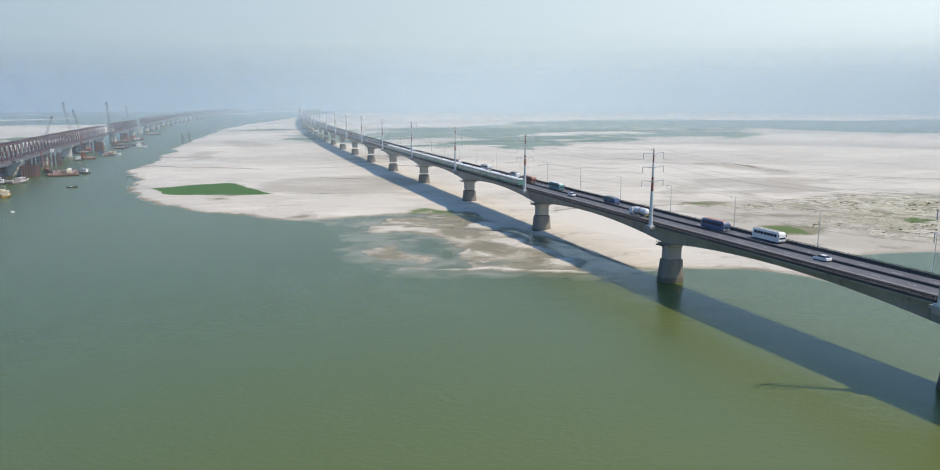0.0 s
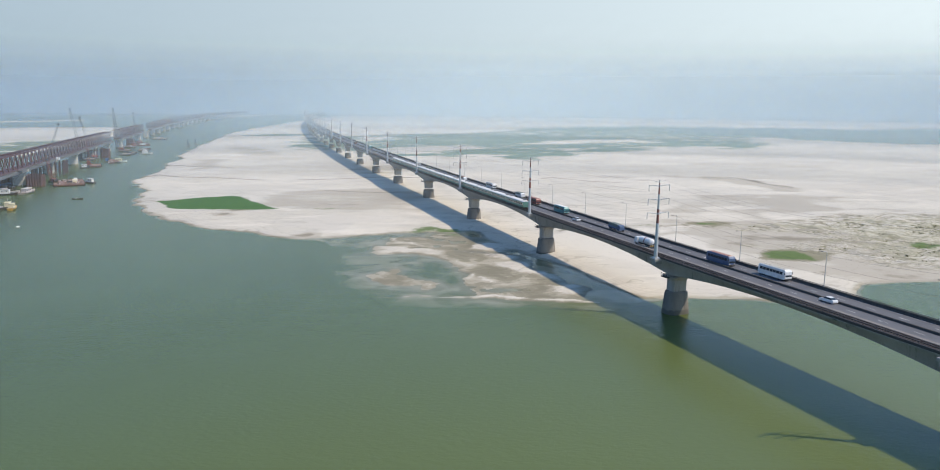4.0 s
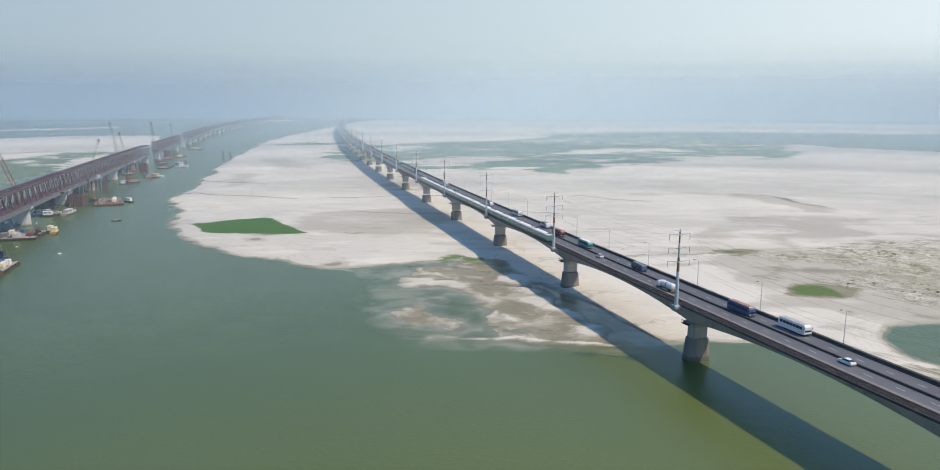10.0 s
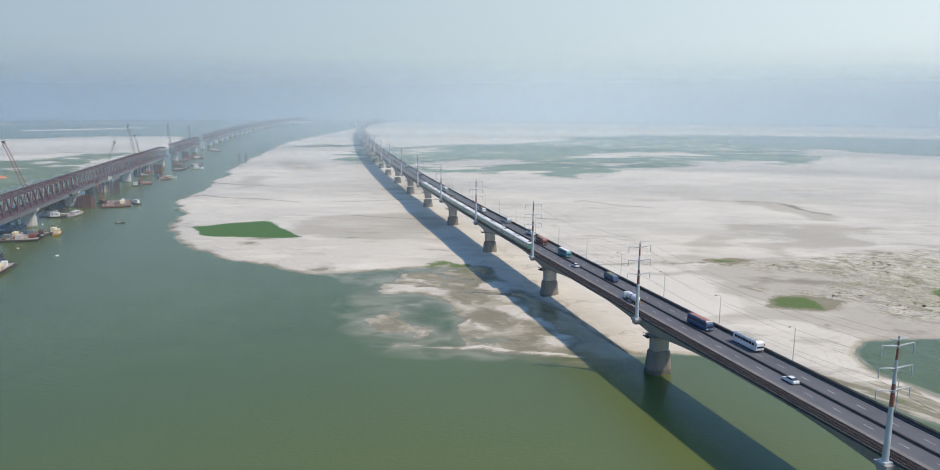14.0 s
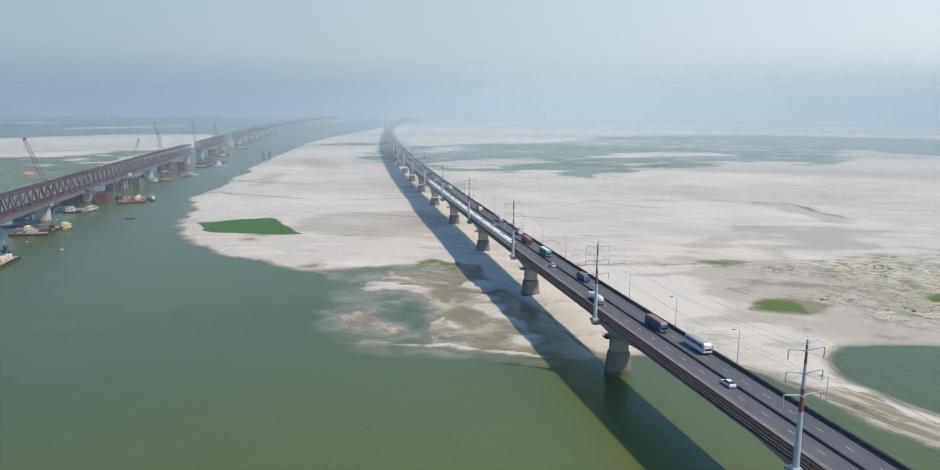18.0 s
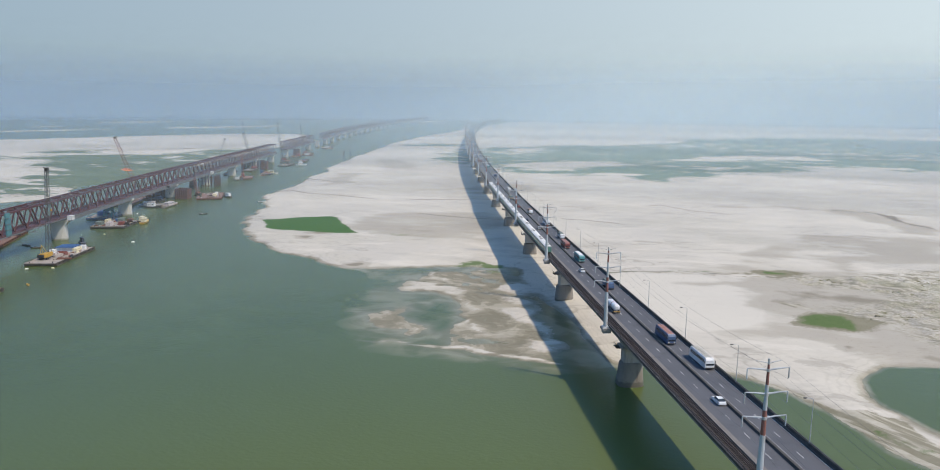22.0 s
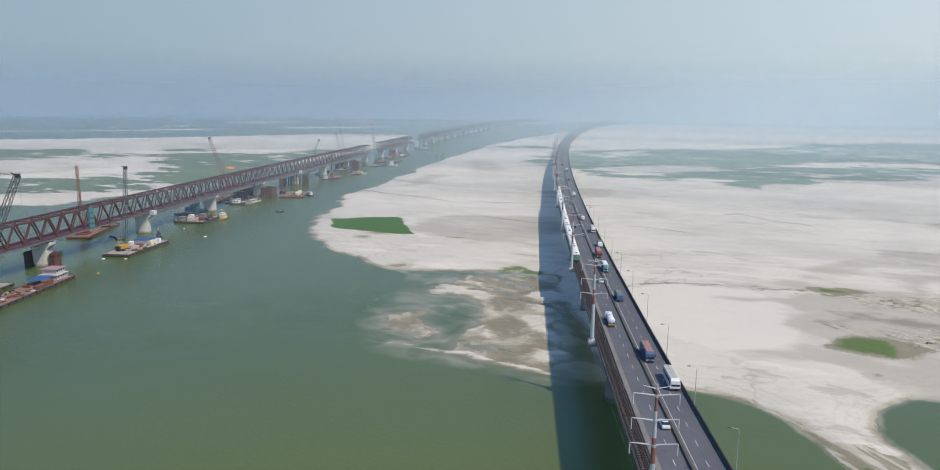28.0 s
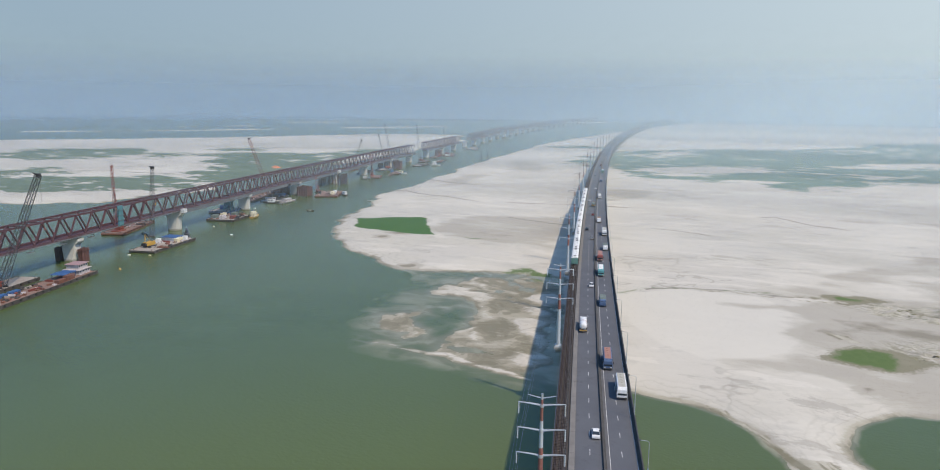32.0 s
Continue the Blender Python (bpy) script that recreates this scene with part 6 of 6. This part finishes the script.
# cluttered square barge at the third pier
barge(-314, 424, -22, 27, 23, HULL_DARK, DECK_GREY, "square work barge crowded with gear")
clutter(-314, 424, -22, 1.56, 20, 23, 52, 8)
D = at_deg(-314, 424, -22, 1.56)
for u, v, lab, mm, sx, sy, sz in ((-7, -8, "green machine cover on the work barge", TARP, 4.0, 6.0, 2.8), (0, -9, "grubby white site cabin on the work barge", DULL_WHITE, 3.0, 6.5, 2.7), (7, -6, "orange-red power pack on the work barge", RED_PAINT, 3.0, 4.5, 2.4), (-6, 4, "cream container on the work barge", CREAM, 2.5, 6.0, 2.5),
                                  (3, 5, "green tank cover on the work barge", TARP, 3.4, 5.0, 3.2), (8, 8, "rusty steel box on the work barge", HULL_RUST, 3.0, 4.0, 2.2), (-1, 10, "blue sheeted stack on the work barge", BLUE_TARP, 3.0, 4.0, 2.2)):
    p = D @ Vector((u, v, 0))
    crate("container", lab, "container", p.x, p.y, -22, p.z, sx, sy, sz, mm)
for u, v in ((-10, -1), (9.5, 1.5)):
    ob = thing("deck_frame", "dark steel pipe frame standing on the work barge", "frame", "deck frames", D @ Matrix.Translation((u, v, 0)))
    for y in (-4, 0, 4):
        part("upright", Shape().beam((0, y, 0), (0, y, 4.2), 0.22), DARKSTEEL, ob)
    part("top_rail", Shape().beam((0, -4.1, 4.2), (0, 4.1, 4.2), 0.22).beam((0, -4.1, 2.2), (0, 4.1, 2.2), 0.16), DARKSTEEL, ob)
boat(-303, 441, -22, 13, 4.8, YELLOW, CREAM, "small yellow work boat beside the barge")
boat(-309, 446, -22, 12, 4.5, HULL_DARK, CREAM, "small dark work boat with a cream cabin")
c = thing("lifting_rig", "teal-blue steel lifting rig on a pontoon", "rig", "", at_deg(-342, 449, -22, 1.5))
for dx in (-3, 3):
    for dy in (-3, 3):
        part("leg", Shape().beam((dx, dy, 0), (dx * 0.6, dy * 0.6, 11), 0.6), TEAL, c)
part("top_frame", Shape().box(-3.5, 3.5, -3.5, 3.5, 9.2, 11.5, 0.3), TEAL, c)
part("housing", Shape().box(-2.8, 2.8, -2.8, 2.8, 4.6, 9.2, bev=0.3), TEAL, c, "closed teal machine housing")
part("jib", lattice(Shape(), (0, 0, 11), (7, -5, 17), 1.6, 0.9, 5, 0.2), TEAL, c)
part("brace", Shape().beam((-3, -3, 0.5), (3, -3, 8), 0.35).beam((3, -3, 0.5), (-3, -3, 8), 0.35).beam((3, -3, 0.5), (3, 3, 8), 0.35).beam((3, 3, 0.5), (3, -3, 8), 0.35), TEAL, c)
barge(-348, 451, -22, 24, 18, CAR_BLUE, DECK_GREY, "blue pontoon under a lifting rig")
crate("container", "bright blue sheeted container on the pontoon", "container", -353, 455, -22, 1.56, 4.5, 11.0, 3.0, BLUE_TARP)

# dark barge under the bridge, with a red crane
barge(-397, 541, -25, 88, 13, HULL_DARK, DECK_RUST, "long dark barge moored under the truss")
crawler_crane(-411, 562, 1.56, -135, 18, 54, RED_PAINT, RED_PAINT, "red crane with a leaning lattice boom")
clutter(-395, 538, -25, 1.56, 9, 70, 22, 9)
boat(-360, 516, 55, 21, 6, DULL_WHITE, DULL_WHITE, "white passenger launch with a long cabin")
boat(-345, 521, -12, 24, 6, DECK_GREY, DULL_WHITE, "white and grey supply vessel near the pier")
boat(-352, 508, 70, 14, 5, HULL_DARK, WHITE, "small dark launch with a white cabin")
sheet_box(-368, 567, -20, 11, 12, 9.0, SHEETPILE, "red-brown sheet-pile cofferdam beside a pier")
sheet_box(-397, 574, -20, 9, 12, 9.5, PILE_DARK, "dark sheet-pile box beside a pier")

pile_group(-386, 549, -20, 9, 9, 4, 4, 8.5, "dark steel work frame behind a pier")
barge(-372, 533, -22, 34, 10, HULL_DARK, DECK_GREY, "dark flat pontoon between the piers")
clutter(-372, 533, -22, 1.56, 8, 30, 22, 31)
crawler_crane(-371, 536, 1.56, 60, 40, 13, TUG_NAVY, HULL_DARK, "dark machine with a short raised boom on a pontoon")
crawler_crane(-367, 524, 1.56, -120, 48, 11, HULL_DARK, HULL_DARK, "dark machine with a lowered boom on a pontoon")
crate("container", "blue sheeted stack on the dark pontoon", "container", -376, 545, -22, 1.56, 3.2, 6.0, 2.6, BLUE_TARP)

# piling at the fifth pier
barge(-352, 585, -32, 42, 22, HULL_RUST, DECK_RUST, "orange-brown piling barge with machines")
crawler_crane(-361, 578, 1.56, -60, 14, 17, RED_PAINT, RED_PAINT, "orange-red crane with a short raised boom")
crate("container", "cream site cabin on the piling barge", "container", -344, 580, -32, 1.56, 3.0, 8.0, 2.7, CREAM)
crate("container", "white site cabin on the piling barge", "container", -349, 590, -32, 1.56, 2.6, 6.0, 2.7, WHITE)
clutter(-350, 583, -32, 1.56, 18, 34, 24, 10)
pile_group(-416.5, 664, -20, 26, 20, 9, 7, 11.5, "ring of dark steel piles round a new pier")
boat(-337, 590, -70, 11, 4, HULL_DARK, WHITE, "white launch at the end of a barge")

# works further along
leader_rig(-427, 748, 1.56, 150, 27, RED_PAINT, "orange-red piling rig with a lattice leader")
boat(-424, 806, 70, 15, 5, WHITE, CREAM, "white tug with a cream cabin at the barge")
crate("container", "blue sheeted stack on the dark barge", "container", -437, 803, -28, 1.56, 3.0, 8.0, 2.8, BLUE_TARP)
barge(-470, 786, -28, 40, 12, HULL_DARK, DECK_RUST, "dark barge laden with steel below the truss")
clutter(-470, 786, -28, 1.56, 9, 34, 18, 21)
barge(-548, 1078, -19, 44, 13, HULL_DARK, DECK_RUST, "dark barge with red gear at a pier")
clutter(-548, 1078, -19, 1.56, 9, 36, 18, 22)
crate("container", "orange-red machine house on the barge", "container", -546, 1083, -19, 1.56, 4.0, 8.0, 4.5, RED_PAINT)
clutter(-474, 924, -15, 1.56, 9, 34, 14, 23)
clutter(-563, 1148, -19, 1.56, 9, 28, 14, 24)
boat(-417, 724, 60, 11, 4, HULL_DARK, WHITE, "small launch near the bridge")
barge(-420, 748, -30, 26, 11, HULL_RUST, DECK_RUST, "short rust-red barge near the bridge")
barge(-431, 806, -28, 44, 12, HULL_DARK, DECK_RUST, "dark barge with red gear near the bridge")
clutter(-425, 790, -28, 1.56, 8, 60, 14, 11)
pile_group(-487.5, 861.5, -19.5, 24, 18, 8, 6, 11.5, "ring of dark steel piles round a new pier")
sheet_box(-470, 862, -19, 8, 10, 11, SHEETPILE, "rust-red steel box at a pier")
barge(-475, 836, -19, 34, 14, HULL_DARK, DECK_GREY, "crane pontoon at a pier")
barge(-561, 966, -19, 40, 14, HULL_DARK, DECK_GREY, "crane pontoon behind the truss end")
barge(-510, 985, -19, 30, 13, HULL_DARK, DECK_RUST, "crane pontoon before the truss end")
barge(-512, 812, -19, 30, 13, HULL_RUST, DECK_GREY, "small crane pontoon behind the truss")
crawler_crane(-473, 840, 1.56, -125, 12, 46, RED_PAINT, BOOM_GREY, "crane with a lattice boom over the works")
crawler_crane(-561, 968, 1.56, -125, 9, 54, BOOM_GREY, BOOM_GREY, "tall grey lattice-boom crane over the works")
barge(-474, 924, -15, 40, 13, HULL_DARK, DECK_GREY, "dark crane pontoon beside a pier")
crawler_crane(-513, 980, 1.56, -125, 5, 54, RED_PAINT, BOOM_GREY, "tall lattice-boom crane on a pontoon")
boat(-456, 935, 50, 16, 5, WHITE, WHITE, "white launch beside a pontoon", 2)
sheet_box(-566, 1112, -19, 10, 10, 11, SHEETPILE, "rust-red steel box at a pier")
barge(-490, 1000, -19, 40, 12, HULL_DARK, DECK_GREY, "dark barge with loose gear")
clutter(-490, 1000, -19, 1.56, 9, 34, 12, 12)
barge(-563, 1144, -19, 40, 14, HULL_RUST, DECK_RUST, "rust-red barge with a crane")
crawler_crane(-566, 1139, 1.56, -125, 5, 47, RED_PAINT, BOOM_GREY, "lattice-boom crane on a far barge")
boat(-545, 1112, 60, 18, 6, RED_PAINT, WHITE, "red launch with a white cabin")
barge(-624, 1330, -18, 60, 14, HULL_DARK, DECK_GREY, "far dark barge below the finished truss")
barge(-602, 1302, -18, 30, 12, HULL_DARK, DECK_GREY, "far dark barge below the finished truss")
crawler_crane(-509, 806, 1.56, 55, 20, 40, RED_PAINT, BOOM_GREY, "lattice-boom crane leaning over the truss")

# two sheet-pile half boxes at the first pier
k0 = Matrix.Translation((0, 0, -14.3)) @ rail.frame_at(0)
for o, mm, lab in ((7.4, SHEETPILE, "rusty sheet-pile half box beside the pier"), (-7.4, PILE_DARK, "dark sheet-pile half box beside the pier")):
    p = k0 @ Vector((o, 0, 0))
    sheet_box(p.x, p.y, -21.2, 3.2, 5.6, 7.4, mm, lab)
# work platform on the truss, site huts on pier heads
c = thing("work_platform", "teal work tower fixed to the truss", "platform", "", rail.frame_at(38, 5.6, 0.1))
part("panel", Shape().box(-0.5, 0.5, -2.2, 2.2, 0, 12.4, 0.1), TEAL, c)
for z in (3.2, 6.4, 9.6):
    part("landing", Shape().box(-0.9, 0.9, -2.5, 2.5, z, z + 0.2), TRUSSDECK, c)
for s in (-62, -38, -14, 9, 24, 62):
    ob = thing("hanging_platform", "grey work platform hung below the truss edge", "platform", "hanging platforms", rail.frame_at(s, 5.9, -2.0))
    part("deck", Shape().box(-0.9, 1.3, -2.0, 2.0, 0, 0.14, 0.02), TRUSSDECK, ob)
    for y in (-1.8, 1.8):
        part("hanger", Shape().beam((-0.7, y, 0.1), (-0.9, y, 2.2), 0.1), DARKSTEEL, ob)
    part("guard_rail", Shape().beam((1.2, -1.9, 1.1), (1.2, 1.9, 1.1), 0.07).beam((1.2, -1.9, 0.1), (1.2, -1.9, 1.1), 0.07).beam((1.2, 1.9, 0.1), (1.2, 1.9, 1.1), 0.07), DARKSTEEL, ob)
for s, off in ((RSPAN, 7.8), (4 * RSPAN, 7.6)):
    ob = thing("site_hut", "small white site hut on a pier head", "hut", "site huts", rail.frame_at(s, off, -1.6))
    part("wall", Shape().box(-1.3, 1.3, -2, 2, 0, 2.5), WHITE, ob)
    part("roof", Shape().box(-1.5, 1.5, -2.2, 2.2, 2.5, 2.7, 0.1), WHITE, ob)
    part("bracket", Shape().box(-1.6, 1.3, -1.6, 1.6, -0.35, 0.0), TRUSSDECK, ob)

# tent on the bank, a pair of old towers, buoys and a speed boat
c = thing("tent", "orange tarpaulin tent on the far bank", "tent", "", at_deg(-608, 765, 40, 1.2))
part("canopy", Shape().add([(-13, -7, 0), (13, -7, 0), (13, 7, 0), (-13, 7, 0), (-11, 0, 2.6), (11, 0, 2.6)], [(0, 1, 5, 4), (2, 3, 4, 5), (0, 4, 3), (1, 2, 5), (3, 2, 1, 0)]), ORANGE, c)
for x, y in ((-465, 1088), (-456, 1093)):
    ob = thing("guide_tower", "dark steel lattice stub standing at the bank", "tower", "guide towers", at_deg(x, y, 10, -0.5))
    part("lattice", lattice(Shape(), (0, 0, 0), (0, 0, 12), 3.4, 0.8, 4, 0.24), PILE_DARK, ob)
for x, y, mm, lab in ((-226, 272, YELLOW, "yellow"), (-224, 271, YELLOW, "yellow"), (-254, 297, WHITE, "white"), (-243, 303, CREAM, "cream"), (-294, 393, CREAM, "cream"), (-257, 377, WHITE, "white"), (-340, 476, WHITE, "white")):
    ob = thing("buoy", lab + " mooring buoy floating on the river", "buoy", "mooring buoys", at_deg(x, y, x * 3))
    part("float", Shape().tube([(-0.9, 0, 0.05), (-0.7, 0, 0.1), (0.7, 0, 0.1), (0.9, 0, 0.05)], [0.2, 0.42, 0.42, 0.2], 10), mm, ob)
    part("eye", Shape().beam((0, 0, 0.45), (0, 0, 0.75), 0.12), DARK, ob)
boat(-290, 491, 75, 6.5, 2.0, HULL_DARK, WHITE, "small open speed boat on the river", 0)
boat(-308, 346, 100, 7, 2.0, HULL_DARK, DARK, "small dark open boat beside the bridge", 0)
boat(-296, 342, 60, 6, 1.8, HULL_DARK, DARK, "small dark open boat beside the bridge", 0)
boat(-287, 569, 65, 7, 2.2, WHITE, WHITE, "small white speed boat on the river", 0)
